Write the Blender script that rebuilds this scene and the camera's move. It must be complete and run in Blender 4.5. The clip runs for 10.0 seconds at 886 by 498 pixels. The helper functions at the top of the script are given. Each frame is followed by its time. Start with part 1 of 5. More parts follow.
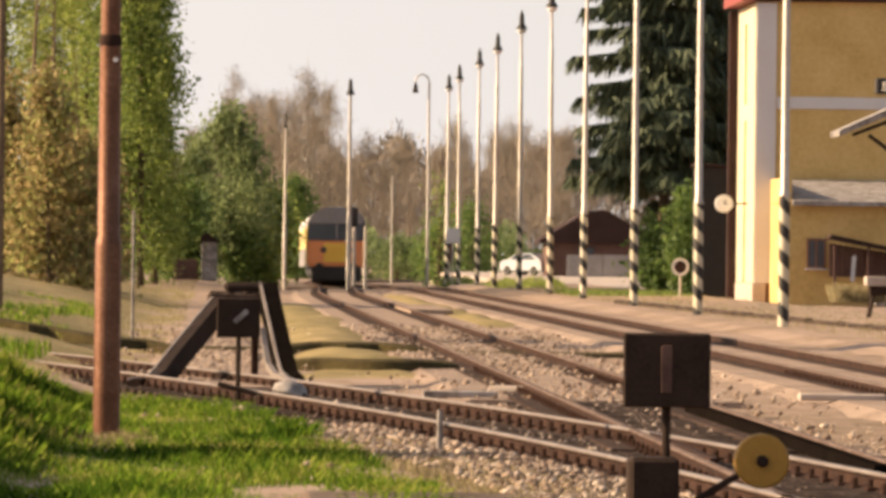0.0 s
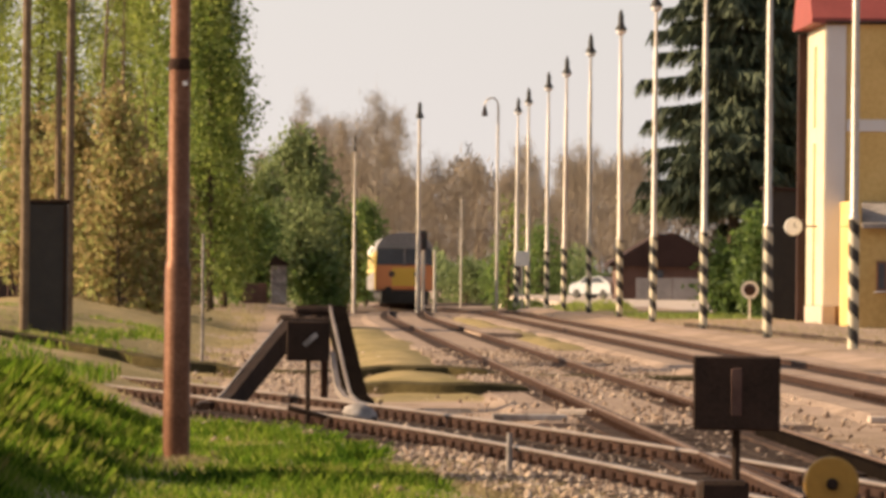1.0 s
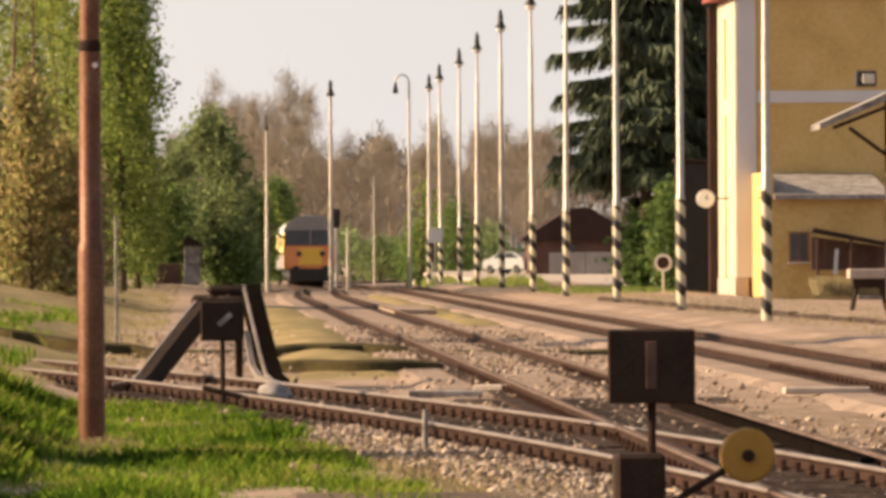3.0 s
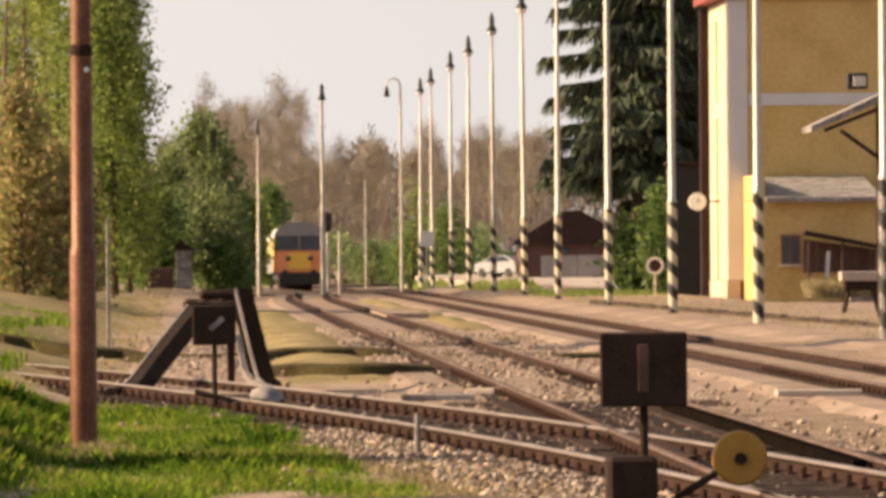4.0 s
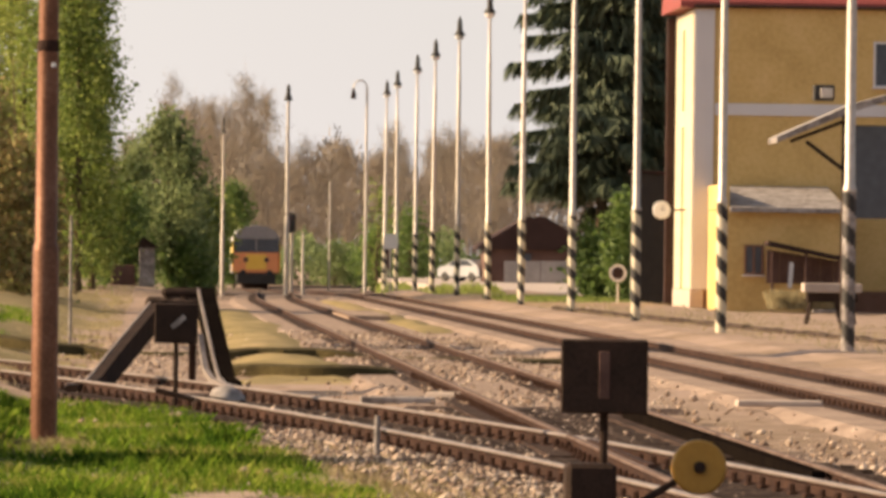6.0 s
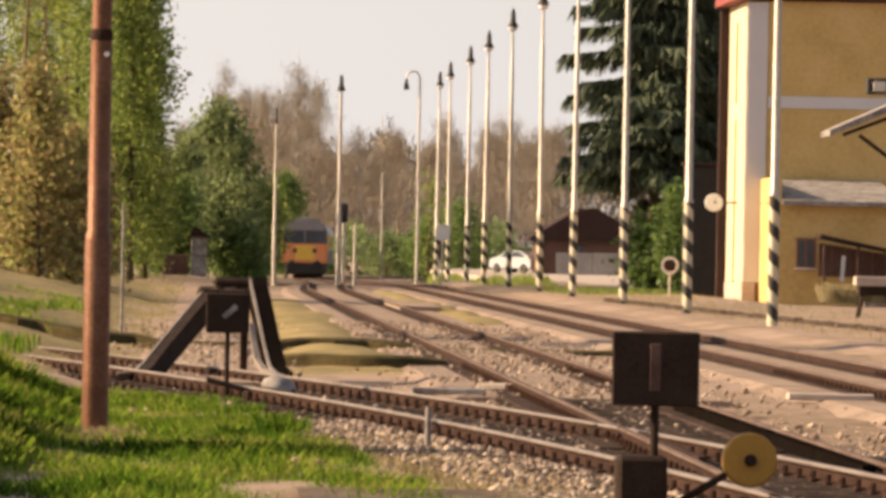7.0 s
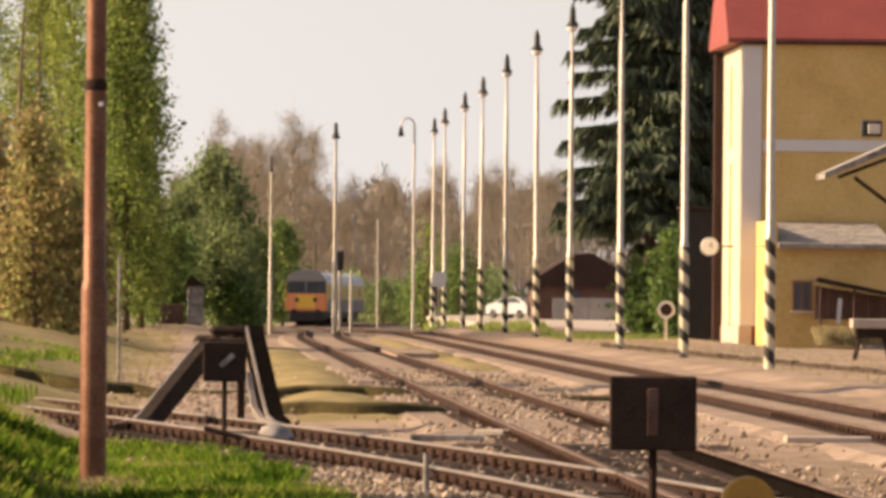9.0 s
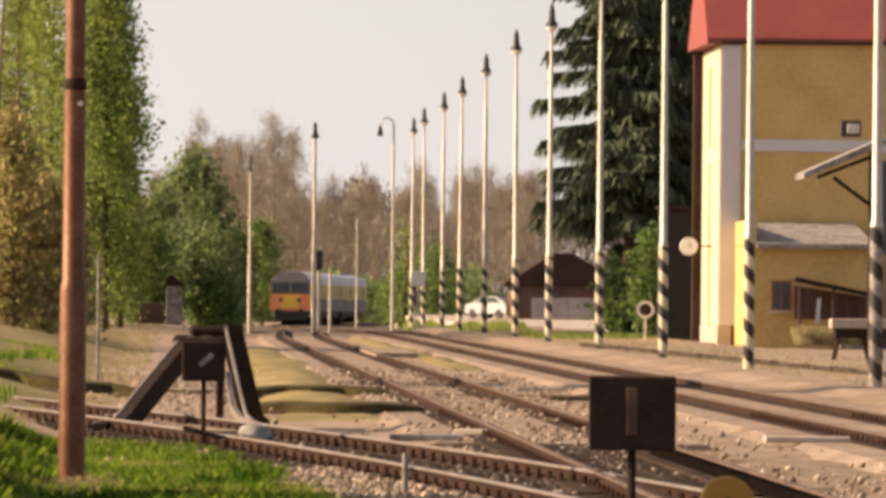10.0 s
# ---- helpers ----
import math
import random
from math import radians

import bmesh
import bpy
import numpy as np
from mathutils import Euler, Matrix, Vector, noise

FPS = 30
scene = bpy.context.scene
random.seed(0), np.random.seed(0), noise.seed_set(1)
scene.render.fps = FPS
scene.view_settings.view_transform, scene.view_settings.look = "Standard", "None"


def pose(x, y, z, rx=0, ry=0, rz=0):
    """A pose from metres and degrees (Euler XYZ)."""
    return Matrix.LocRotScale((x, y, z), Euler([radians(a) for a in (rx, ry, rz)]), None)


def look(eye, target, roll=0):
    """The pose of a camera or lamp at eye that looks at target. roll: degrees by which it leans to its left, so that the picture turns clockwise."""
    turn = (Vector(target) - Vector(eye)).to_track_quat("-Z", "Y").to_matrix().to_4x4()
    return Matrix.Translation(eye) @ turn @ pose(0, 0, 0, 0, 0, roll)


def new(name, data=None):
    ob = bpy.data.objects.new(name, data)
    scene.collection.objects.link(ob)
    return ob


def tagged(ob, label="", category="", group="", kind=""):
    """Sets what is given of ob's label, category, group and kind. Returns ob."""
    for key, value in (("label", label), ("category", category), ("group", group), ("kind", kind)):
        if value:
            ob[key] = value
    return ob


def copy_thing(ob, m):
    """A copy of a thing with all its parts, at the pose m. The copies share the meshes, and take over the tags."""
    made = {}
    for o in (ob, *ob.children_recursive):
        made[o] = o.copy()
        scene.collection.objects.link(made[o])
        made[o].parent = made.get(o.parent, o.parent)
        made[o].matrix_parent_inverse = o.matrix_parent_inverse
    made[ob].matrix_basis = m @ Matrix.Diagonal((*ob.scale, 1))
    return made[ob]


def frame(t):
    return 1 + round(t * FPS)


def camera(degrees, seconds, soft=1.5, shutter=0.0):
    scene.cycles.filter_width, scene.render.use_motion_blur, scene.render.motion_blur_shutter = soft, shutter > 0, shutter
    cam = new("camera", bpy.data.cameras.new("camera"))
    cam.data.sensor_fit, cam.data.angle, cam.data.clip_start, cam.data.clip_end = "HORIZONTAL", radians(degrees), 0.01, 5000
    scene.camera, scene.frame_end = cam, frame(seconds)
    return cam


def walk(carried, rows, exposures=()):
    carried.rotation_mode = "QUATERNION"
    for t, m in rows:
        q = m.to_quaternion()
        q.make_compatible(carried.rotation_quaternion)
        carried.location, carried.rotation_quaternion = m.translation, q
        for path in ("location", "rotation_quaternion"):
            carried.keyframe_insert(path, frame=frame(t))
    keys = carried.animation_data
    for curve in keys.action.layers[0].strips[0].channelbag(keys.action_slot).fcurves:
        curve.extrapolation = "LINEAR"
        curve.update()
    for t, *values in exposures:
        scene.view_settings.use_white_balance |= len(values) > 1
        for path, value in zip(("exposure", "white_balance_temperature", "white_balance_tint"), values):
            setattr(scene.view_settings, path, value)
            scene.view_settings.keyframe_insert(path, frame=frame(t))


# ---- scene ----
EYE = (0.0, 0.0, 1.79)
cam = camera(7.8, 10.0, soft=3.7)
TURNS = [
    (0, -2.0059, 0.0045, -0.662),
    (0.1, -1.8919, 0.0554, -0.792),
    (0.2, -1.5806, 0.3695, -0.921),
    (0.3, -1.7145, 0.4861, -1.050),
    (0.4, -1.4929, 0.4365, -1.180),
    (0.5, -1.5720, 0.3415, -1.309),
    (0.6, -1.5570, 0.2392, -1.165),
    (0.7, -1.5237, 0.0653, -1.021),
    (0.8, -1.7020, 0.3134, -0.877),
    (0.9, -1.5661, 0.3174, -0.734),
    (1, -1.3940, 0.2030, -0.590),
    (1.1, -1.3708, 0.3426, -0.565),
    (1.2, -1.4699, 0.4643, -0.540),
    (1.3, -1.4512, 0.4054, -0.516),
    (1.4, -1.5922, 0.2881, -0.491),
    (1.5, -1.7670, 0.3433, -0.466),
    (1.6, -1.6550, 0.1730, -0.397),
    (1.7, -1.6963, 0.1761, -0.327),
    (1.8, -1.7182, 0.0793, -0.258),
    (1.9, -1.7793, 0.0823, -0.188),
    (2, -1.7019, 0.1757, -0.119),
    (2.1, -1.8464, 0.2268, -0.062),
    (2.4, -2.2931, 0.2524, 0.109),
    (2.5, -2.2638, 0.1165, 0.166),
    (2.7, -2.2002, -0.0399, 0.212),
    (3.8, -2.1247, 0.1954, 0.589),
    (4, -2.2325, 0.0331, 0.457),
    (4.2, -2.3559, 0.1176, 0.274),
    (4.4, -2.2923, 0.0077, 0.091),
    (4.5, -2.3503, 0.1295, 0.000),
    (4.6, -2.2503, 0.1886, -0.023),
    (4.8, -2.2892, 0.0676, -0.070),
    (5, -2.2360, 0.1278, -0.116),
    (5.2, -2.3681, 0.0607, -0.308),
    (6.3, -2.4642, 0.0653, -0.841),
    (6.5, -2.2669, 0.1787, -0.829),
    (6.6, -2.1883, 0.0816, -0.881),
    (6.9, -2.0061, 0.0734, -1.036),
    (7, -2.0969, -0.0215, -1.087),
    (7.2, -2.2317, -0.0274, -1.043),
    (7.5, -2.1554, -0.0897, -0.975),
    (7.8, -1.9513, -0.0263, -0.869),
    (8, -2.0496, 0.0696, -0.797),
    (8.1, -2.1477, 0.3240, -0.762),
    (8.4, -1.8942, 0.0853, -0.656),
    (8.5, -1.9893, 0.1169, -0.621),
    (8.7, -2.0151, 0.1095, -0.575),
    (9, -2.1305, 0.3894, -0.507),
    (9.3, -2.1173, 0.1955, -0.414),
    (9.5, -2.1020, 0.1887, -0.352),
    (9.6, -2.1818, 0.2964, -0.390),
    (9.8, -2.2588, 0.3942, -0.467),
    (10, -2.3144, 0.3882, -0.543),
]
EXPOSURES = [(0, 1.08), (0.5, 1.0), (1, 0.94), (1.5, 0.93), (2, 1.02), (2.5, 1.01), (4, 1.0), (4.5, 1.01), (5, 0.96), (6.5, 1.0), (7, 1.0), (8, 0.98), (8.5, 1.03), (9, 1.02), (9.5, 1.03), (10, 0.98)]
walk(cam, [(t, pose(*EYE, 90 + pitch, roll, yaw)) for t, yaw, pitch, roll in TURNS], EXPOSURES)

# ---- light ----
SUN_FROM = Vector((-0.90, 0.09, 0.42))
world = bpy.data.worlds.new("sky")
scene.world = world
world.use_nodes = True
wn = world.node_tree.nodes
sky = wn.new("ShaderNodeTexSky")
sky.sky_type, sky.sun_disc = "NISHITA", False
sky.sun_elevation, sky.sun_rotation = radians(24.9), radians(275.7)
sky.dust_density, sky.air_density, sky.ozone_density = 3.0, 1.0, 1.0
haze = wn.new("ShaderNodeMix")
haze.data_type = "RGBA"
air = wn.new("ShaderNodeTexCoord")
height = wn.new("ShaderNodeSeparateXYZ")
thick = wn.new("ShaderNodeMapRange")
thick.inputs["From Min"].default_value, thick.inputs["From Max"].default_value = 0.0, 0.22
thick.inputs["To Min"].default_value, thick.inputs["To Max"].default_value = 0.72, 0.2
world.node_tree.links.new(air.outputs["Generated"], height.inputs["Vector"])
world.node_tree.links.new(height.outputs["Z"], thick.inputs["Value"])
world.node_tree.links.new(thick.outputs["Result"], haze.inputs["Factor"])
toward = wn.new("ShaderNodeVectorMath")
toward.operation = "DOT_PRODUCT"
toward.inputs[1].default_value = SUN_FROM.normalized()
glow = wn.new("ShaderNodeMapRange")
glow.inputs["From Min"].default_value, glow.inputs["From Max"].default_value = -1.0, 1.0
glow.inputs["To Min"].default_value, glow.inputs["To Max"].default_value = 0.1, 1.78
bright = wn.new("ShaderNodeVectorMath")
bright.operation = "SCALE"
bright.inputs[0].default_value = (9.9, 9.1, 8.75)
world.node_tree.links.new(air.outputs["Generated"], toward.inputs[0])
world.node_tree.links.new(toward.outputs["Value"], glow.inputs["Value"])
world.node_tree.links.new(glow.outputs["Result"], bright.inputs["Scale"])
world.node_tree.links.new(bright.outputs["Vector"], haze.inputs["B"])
wn["Background"].inputs["Strength"].default_value = 0.06
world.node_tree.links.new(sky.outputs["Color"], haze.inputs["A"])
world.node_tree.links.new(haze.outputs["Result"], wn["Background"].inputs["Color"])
sun = new("sun", bpy.data.lights.new("sun", "SUN"))
sun.data.energy, sun.data.angle, sun.data.color = 5.0, radians(0.6), (1.0, 0.74, 0.47)
sun.matrix_basis = look(SUN_FROM * 100, (0, 0, 0))


# ---- materials ----
def material(name, rough=0.7, metal=0.0):
    m = bpy.data.materials.new(name)
    m.use_nodes = True
    n = m.node_tree.nodes["Principled BSDF"]
    n.inputs["Roughness"].default_value, n.inputs["Metallic"].default_value = rough, metal
    n.inputs["Specular IOR Level"].default_value = 0.12 if rough >= 0.75 else 0.45
    return m, m.node_tree, n


def surface(name, colours, scale=1.0, rough=0.75, metal=0.0, fine=9.0, bump=0.3, island=0.0, transmit=0.0):
    """Colours mixed by coarse and fine noise in object space, with a fine relief."""
    m, tree, n = material(name, rough, metal)
    nodes, link = tree.nodes, tree.links.new
    co = nodes.new("ShaderNodeTexCoord")
    a, b = nodes.new("ShaderNodeTexNoise"), nodes.new("ShaderNodeTexNoise")
    a.inputs["Scale"].default_value, b.inputs["Scale"].default_value = scale, scale * fine
    a.inputs["Detail"].default_value, b.inputs["Detail"].default_value = 5, 4
    for k in (a, b):
        link(co.outputs["Object"], k.inputs["Vector"])
    mix = nodes.new("ShaderNodeMath")
    mix.operation = "MULTIPLY_ADD"
    mix.inputs[1].default_value = 0.45
    link(b.outputs["Fac"], mix.inputs[0])
    half = nodes.new("ShaderNodeMath")
    half.operation = "MULTIPLY"
    half.inputs[1].default_value = 0.55
    link(a.outputs["Fac"], half.inputs[0])
    link(half.outputs[0], mix.inputs[2])
    fac = mix.outputs[0]
    if island:
        geo = nodes.new("ShaderNodeNewGeometry")
        off = nodes.new("ShaderNodeMath")
        off.operation = "MULTIPLY_ADD"
        off.inputs[1].default_value = island
        link(geo.outputs["Random Per Island"], off.inputs[0])
        low = nodes.new("ShaderNodeMath")
        low.operation = "SUBTRACT"
        low.inputs[1].default_value = island / 2
        link(fac, low.inputs[0])
        link(low.outputs[0], off.inputs[2])
        fac = off.outputs[0]
    ramp = nodes.new("ShaderNodeValToRGB")
    el = ramp.color_ramp.elements
    el[0].position, el[1].position = 0.32, 0.68
    el[0].color, el[1].color = (*colours[0], 1), (*colours[-1], 1)
    for i, c in enumerate(colours[1:-1]):
        el.new(0.32 + 0.36 * (i + 1) / (len(colours) - 1)).color = (*c, 1)
    link(fac, ramp.inputs["Fac"])
    link(ramp.outputs["Color"], n.inputs["Base Color"])
    if bump:
        bp = nodes.new("ShaderNodeBump")
        bp.inputs["Strength"].default_value, bp.inputs["Distance"].default_value = bump, 0.02
        link(b.outputs["Fac"], bp.inputs["Height"])
        link(bp.outputs["Normal"], n.inputs["Normal"])
    if transmit:
        back = nodes.new("ShaderNodeBsdfTranslucent")
        link(ramp.outputs["Color"], back.inputs["Color"])
        join = nodes.new("ShaderNodeMixShader")
        join.inputs["Fac"].default_value = transmit
        link(n.outputs["BSDF"], join.inputs[1])
        link(back.outputs["BSDF"], join.inputs[2])
        link(join.outputs["Shader"], nodes["Material Output"].inputs["Surface"])
    return m


M = {
    "ground": surface("dry_ground", [(0.155, 0.106, 0.060), (0.232, 0.166, 0.113), (0.354, 0.257, 0.200), (0.266, 0.191, 0.144)], 0.22, 0.95, fine=14, bump=0.8),
    "verge": surface("dry_turf", [(0.136, 0.113, 0.037), (0.251, 0.190, 0.084), (0.360, 0.266, 0.140)], 0.35, 0.95, fine=12, bump=0.8),
    # Dark bed colour for oil stain, and for shade painted on the ground.
    "oily_shaded": surface("oily_and_shaded_ballast", [(0.042, 0.030, 0.022), (0.132, 0.094, 0.070), (0.250, 0.188, 0.139)], 0.9, 0.95, fine=14, bump=1.0),
    "ballast": surface("ballast_bed", [(0.128, 0.091, 0.069), (0.275, 0.201, 0.152), (0.393, 0.299, 0.236)], 0.6, 0.95, fine=18, bump=1.0),
    "stone": surface("ballast_stone", [(0.165, 0.112, 0.083), (0.360, 0.262, 0.190), (0.544, 0.437, 0.340)], 1.5, 0.9, island=0.5),
    "rust": surface("rusty_steel", [(0.013, 0.007, 0.006), (0.036, 0.018, 0.012), (0.072, 0.036, 0.024)], 3, 0.85, 0.0),
    "railhead": surface("worn_rail_head", [(0.17, 0.13, 0.105), (0.36, 0.30, 0.255)], 2, 0.5, 0.3, bump=0.1),
    "sleeper": surface("weathered_sleeper", [(0.014, 0.009, 0.007), (0.043, 0.028, 0.020), (0.128, 0.089, 0.068)], 2.5, 0.9),
    "brownhead": surface("rusty_rail_head", [(0.065, 0.042, 0.033), (0.13, 0.088, 0.07), (0.21, 0.16, 0.132)], 2.5, 0.8, 0.0, bump=0.1),
    "rustpost": surface("rust_red_post", [(0.101, 0.043, 0.022), (0.164, 0.074, 0.041), (0.234, 0.121, 0.074)], 3.5, 0.5, 0.6, fine=7, bump=0.03),
    "olive_brown": surface("dark_olive_brown", [(0.035, 0.026, 0.010), (0.085, 0.064, 0.024)], 1.2, 0.95, fine=8, bump=0.8),
    "flat_black": surface("flat_black_surface", [(0.004, 0.003, 0.003), (0.012, 0.009, 0.007)], 3, 0.9),
    "galv": surface("galvanised_pole", [(0.40, 0.35, 0.295), (0.60, 0.54, 0.47)], 1.0, 0.5, 0.6, bump=0.05),
    "black": surface("black_paint", [(0.012, 0.011, 0.010), (0.035, 0.028, 0.022)], 3, 0.65),
    "dark": surface("dark_brown_steel", [(0.018, 0.012, 0.009), (0.048, 0.029, 0.021)], 4, 0.85),
    "yellow": surface("yellow_paint", [(0.317, 0.158, 0.016), (0.427, 0.229, 0.031)], 2, 0.55, bump=0.1),
    "cream": surface("cream_yellow_paint", [(0.48, 0.42, 0.28), (0.62, 0.55, 0.40)], 2, 0.6, bump=0.1),
    "white": surface("aged_white_paint", [(0.60, 0.57, 0.52), (0.80, 0.77, 0.72)], 2, 0.6, bump=0.1),
    "ochre": surface("ochre_render", [(0.47, 0.315, 0.115), (0.57, 0.39, 0.15), (0.64, 0.45, 0.20)], 0.7, 0.9, fine=9, bump=0.3),
    "greywall": surface("pale_grey_render", [(0.56, 0.53, 0.52), (0.64, 0.61, 0.60)], 0.7, 0.9, fine=30, bump=0.2),
    "redroof": surface("red_roof_sheet", [(0.20, 0.038, 0.03), (0.28, 0.058, 0.045)], 0.8, 0.6),
    "tile": surface("brown_roof_tile", [(0.028, 0.016, 0.014), (0.058, 0.032, 0.026)], 0.8, 0.8),
    "slate": surface("grey_sheet_roof", [(0.10, 0.085, 0.078), (0.25, 0.22, 0.20), (0.42, 0.385, 0.36)], 1.8, 0.75, fine=4),
    "plinth": surface("brown_plinth", [(0.16, 0.08, 0.05), (0.24, 0.13, 0.09)], 1.2, 0.9),
    "concrete": surface("pale_concrete", [(0.376, 0.301, 0.244), (0.508, 0.423, 0.357)], 0.3, 0.9, fine=15),
    "planks": surface("brown_planks", [(0.075, 0.042, 0.034), (0.15, 0.088, 0.07)], 1.5, 0.85),
    # Lit copy of the bark: sunlight is put into its lighter colour.
    "litbark": surface("sunlit_bark", [(0.09, 0.062, 0.04), (0.24, 0.175, 0.115)], 2, 0.9, bump=0.6),
    "bark": surface("bark", [(0.04, 0.03, 0.02), (0.12, 0.085, 0.055)], 2, 0.95, bump=0.8),
    # Distance haze is put into this pale twig colour.
    "hazebark": surface("hazed_twigs", [(0.212, 0.171, 0.126), (0.342, 0.285, 0.216)], 1, 0.95),
    "leaf": surface("spring_leaf", [(0.109, 0.160, 0.029), (0.180, 0.234, 0.050), (0.249, 0.294, 0.075)], 0.35, 0.7, island=0.6, transmit=0.55, bump=0),
    "leaf2": surface("fresh_yellow_leaf", [(0.197, 0.248, 0.047), (0.321, 0.356, 0.093)], 0.35, 0.7, island=0.6, transmit=0.55, bump=0),
    # Leaf colour greyed to hold the haze of distance.
    "hazeleaf": surface("hazed_leaf", [(0.146, 0.190, 0.078), (0.246, 0.291, 0.129)], 0.35, 0.8, island=0.6, transmit=0.5, bump=0),
    "darkleaf": surface("deep_green_leaf", [(0.095, 0.155, 0.034), (0.18, 0.25, 0.068)], 0.35, 0.7, island=0.6, transmit=0.5, bump=0),
    "dryleaf": surface("dry_brown_leaf", [(0.247, 0.186, 0.078), (0.423, 0.333, 0.161), (0.300, 0.314, 0.114)], 0.4, 0.8, island=0.6, transmit=0.55, bump=0),
    "needle": surface("spruce_needles", [(0.05, 0.066, 0.04), (0.125, 0.145, 0.088)], 0.5, 0.8, island=0.6, bump=0),
    "grass": surface("grass_blade", [(0.018, 0.050, 0.005), (0.067, 0.135, 0.012), (0.193, 0.275, 0.029), (0.319, 0.280, 0.097)], 0.42, 0.8, fine=2.5, island=0.22, transmit=0.62, bump=0),
    "soil": surface("grassy_soil", [(0.035, 0.06, 0.012), (0.08, 0.11, 0.02), (0.13, 0.11, 0.05)], 0.6, 0.95),
    "orange": surface("orange_coach_paint", [(0.70, 0.24, 0.085), (0.78, 0.30, 0.11)], 0.8, 0.45, bump=0.05),
    "busyellow": surface("yellow_coach_paint", [(0.74, 0.43, 0.05), (0.82, 0.51, 0.08)], 0.8, 0.45, bump=0.05),
    "olive": surface("cream_coach_paint", [(0.540, 0.420, 0.165), (0.690, 0.555, 0.240)], 0.5, 0.75, bump=0.05),
    "grey": surface("grey_coach_paint", [(0.175, 0.156, 0.150), (0.275, 0.250, 0.237)], 0.6, 0.7, bump=0.05),
    "roofwhite": surface("pale_coach_roof", [(0.504, 0.480, 0.456), (0.696, 0.660, 0.624)], 0.5, 0.55, bump=0.05),
    "glass": surface("dark_window_glass", [(0.035, 0.04, 0.05), (0.07, 0.078, 0.095)], 0.5, 0.12, bump=0),
    "straw": surface("pale_straw", [(0.251, 0.209, 0.115), (0.397, 0.334, 0.198)], 0.6, 0.85, island=0.5, transmit=0.4, bump=0),
    # Rust stain and rail shadow in one dark colour.
    "rust_shade": surface("rust_and_shade_stone", [(0.016, 0.009, 0.006), (0.04, 0.023, 0.016), (0.085, 0.055, 0.04)], 0.8, 0.95, fine=16, bump=0.9),
    "lens": surface("lamp_lens", [(0.05, 0.03, 0.03), (0.1, 0.06, 0.05)], 3, 0.2, bump=0),
    "car": surface("silver_car_paint", [(0.38, 0.39, 0.41), (0.50, 0.51, 0.52)], 1, 0.3, 0.3, bump=0),
    "red": surface("red_enamel", [(0.30, 0.03, 0.025), (0.42, 0.06, 0.045)], 3, 0.4, bump=0),
    "lampwhite": surface("opal_lamp_glass", [(0.74, 0.72, 0.68), (0.86, 0.84, 0.80)], 3, 0.3, bump=0),
}

M["flat_black"].node_tree.nodes["Principled BSDF"].inputs["Specular IOR Level"].default_value = 0.0

# ---- shape helpers ----
def box(bm, size, at=(0, 0, 0), turn=(0, 0, 0), bevel=0.0):
    r = bmesh.ops.create_cube(bm, size=1.0)
    vs = r["verts"]
    bmesh.ops.scale(bm, vec=size, verts=vs)
    if bevel:
        es = list({e for v in vs for e in v.link_edges})
        out = bmesh.ops.bevel(bm, geom=es, offset=bevel, segments=1, affect="EDGES", profile=0.5)
        vs = list({v for f in out["faces"] for v in f.verts} | {v for v in vs if v.is_valid})
    bmesh.ops.transform(bm, matrix=pose(*at, *turn), verts=vs)
    return vs


def rod(bm, p0, p1, r0, r1=None, seg=10, cap=True):
    p0, p1 = Vector(p0), Vector(p1)
    d = p1 - p0
    out = bmesh.ops.create_cone(bm, cap_ends=cap, segments=seg, radius1=r0, radius2=r0 if r1 is None else r1, depth=d.length)
    bmesh.ops.transform(bm, matrix=Matrix.Translation((p0 + p1) / 2) @ d.to_track_quat("Z", "Y").to_matrix().to_4x4(), verts=out["verts"])
    return out["verts"]


def lathe(bm, rings, seg=14, at=(0, 0, 0), turn=(0, 0, 0)):
    """rings: (radius, height) from the bottom up, closed at both ends."""
    m = pose(*at, *turn)
    loops = [[bm.verts.new(m @ Vector((r * math.cos(2 * math.pi * k / seg), r * math.sin(2 * math.pi * k / seg), z))) for k in range(seg)] for r, z in rings]
    for a, b in zip(loops, loops[1:]):
        for k in range(seg):
            bm.faces.new((a[k], a[(k + 1) % seg], b[(k + 1) % seg], b[k]))
    bm.faces.new(loops[0][::-1])
    bm.faces.new(loops[-1])


def prism(bm, outline, y0, y1, axis="y"):
    """An outline in the x-z plane carried from y0 to y1."""
    put = (lambda a, b, c: (a, c, b)) if axis == "y" else (lambda a, b, c: (c, a, b))
    f = [bm.verts.new(put(a, b, y0)) for a, b in outline]
    g = [bm.verts.new(put(a, b, y1)) for a, b in outline]
    n = len(f)
    bm.faces.new(f)
    bm.faces.new(g[::-1])
    for k in range(n):
        bm.faces.new((f[k], g[k], g[(k + 1) % n], f[(k + 1) % n]))


def mesh_of(name, bm, mat, smooth=False):
    bmesh.ops.recalc_face_normals(bm, faces=bm.faces)
    me = bpy.data.meshes.new(name)
    bm.to_mesh(me)
    bm.free()
    me.materials.append(M[mat])
    if smooth:
        for p in me.polygons:
            p.use_smooth = True
        me.set_sharp_from_angle(angle=radians(38))
    return me


def part(name, bm, mat, parent=None, label="", smooth=False):
    ob = new(name, mesh_of(name, bm, mat, smooth))
    ob.parent = parent
    return tagged(ob, label)


def thing(name, m, label, category, group="", kind=""):
    ob = new(name)
    ob.empty_display_size = 0.2
    ob.matrix_basis = m
    return tagged(ob, label, category, group, kind)


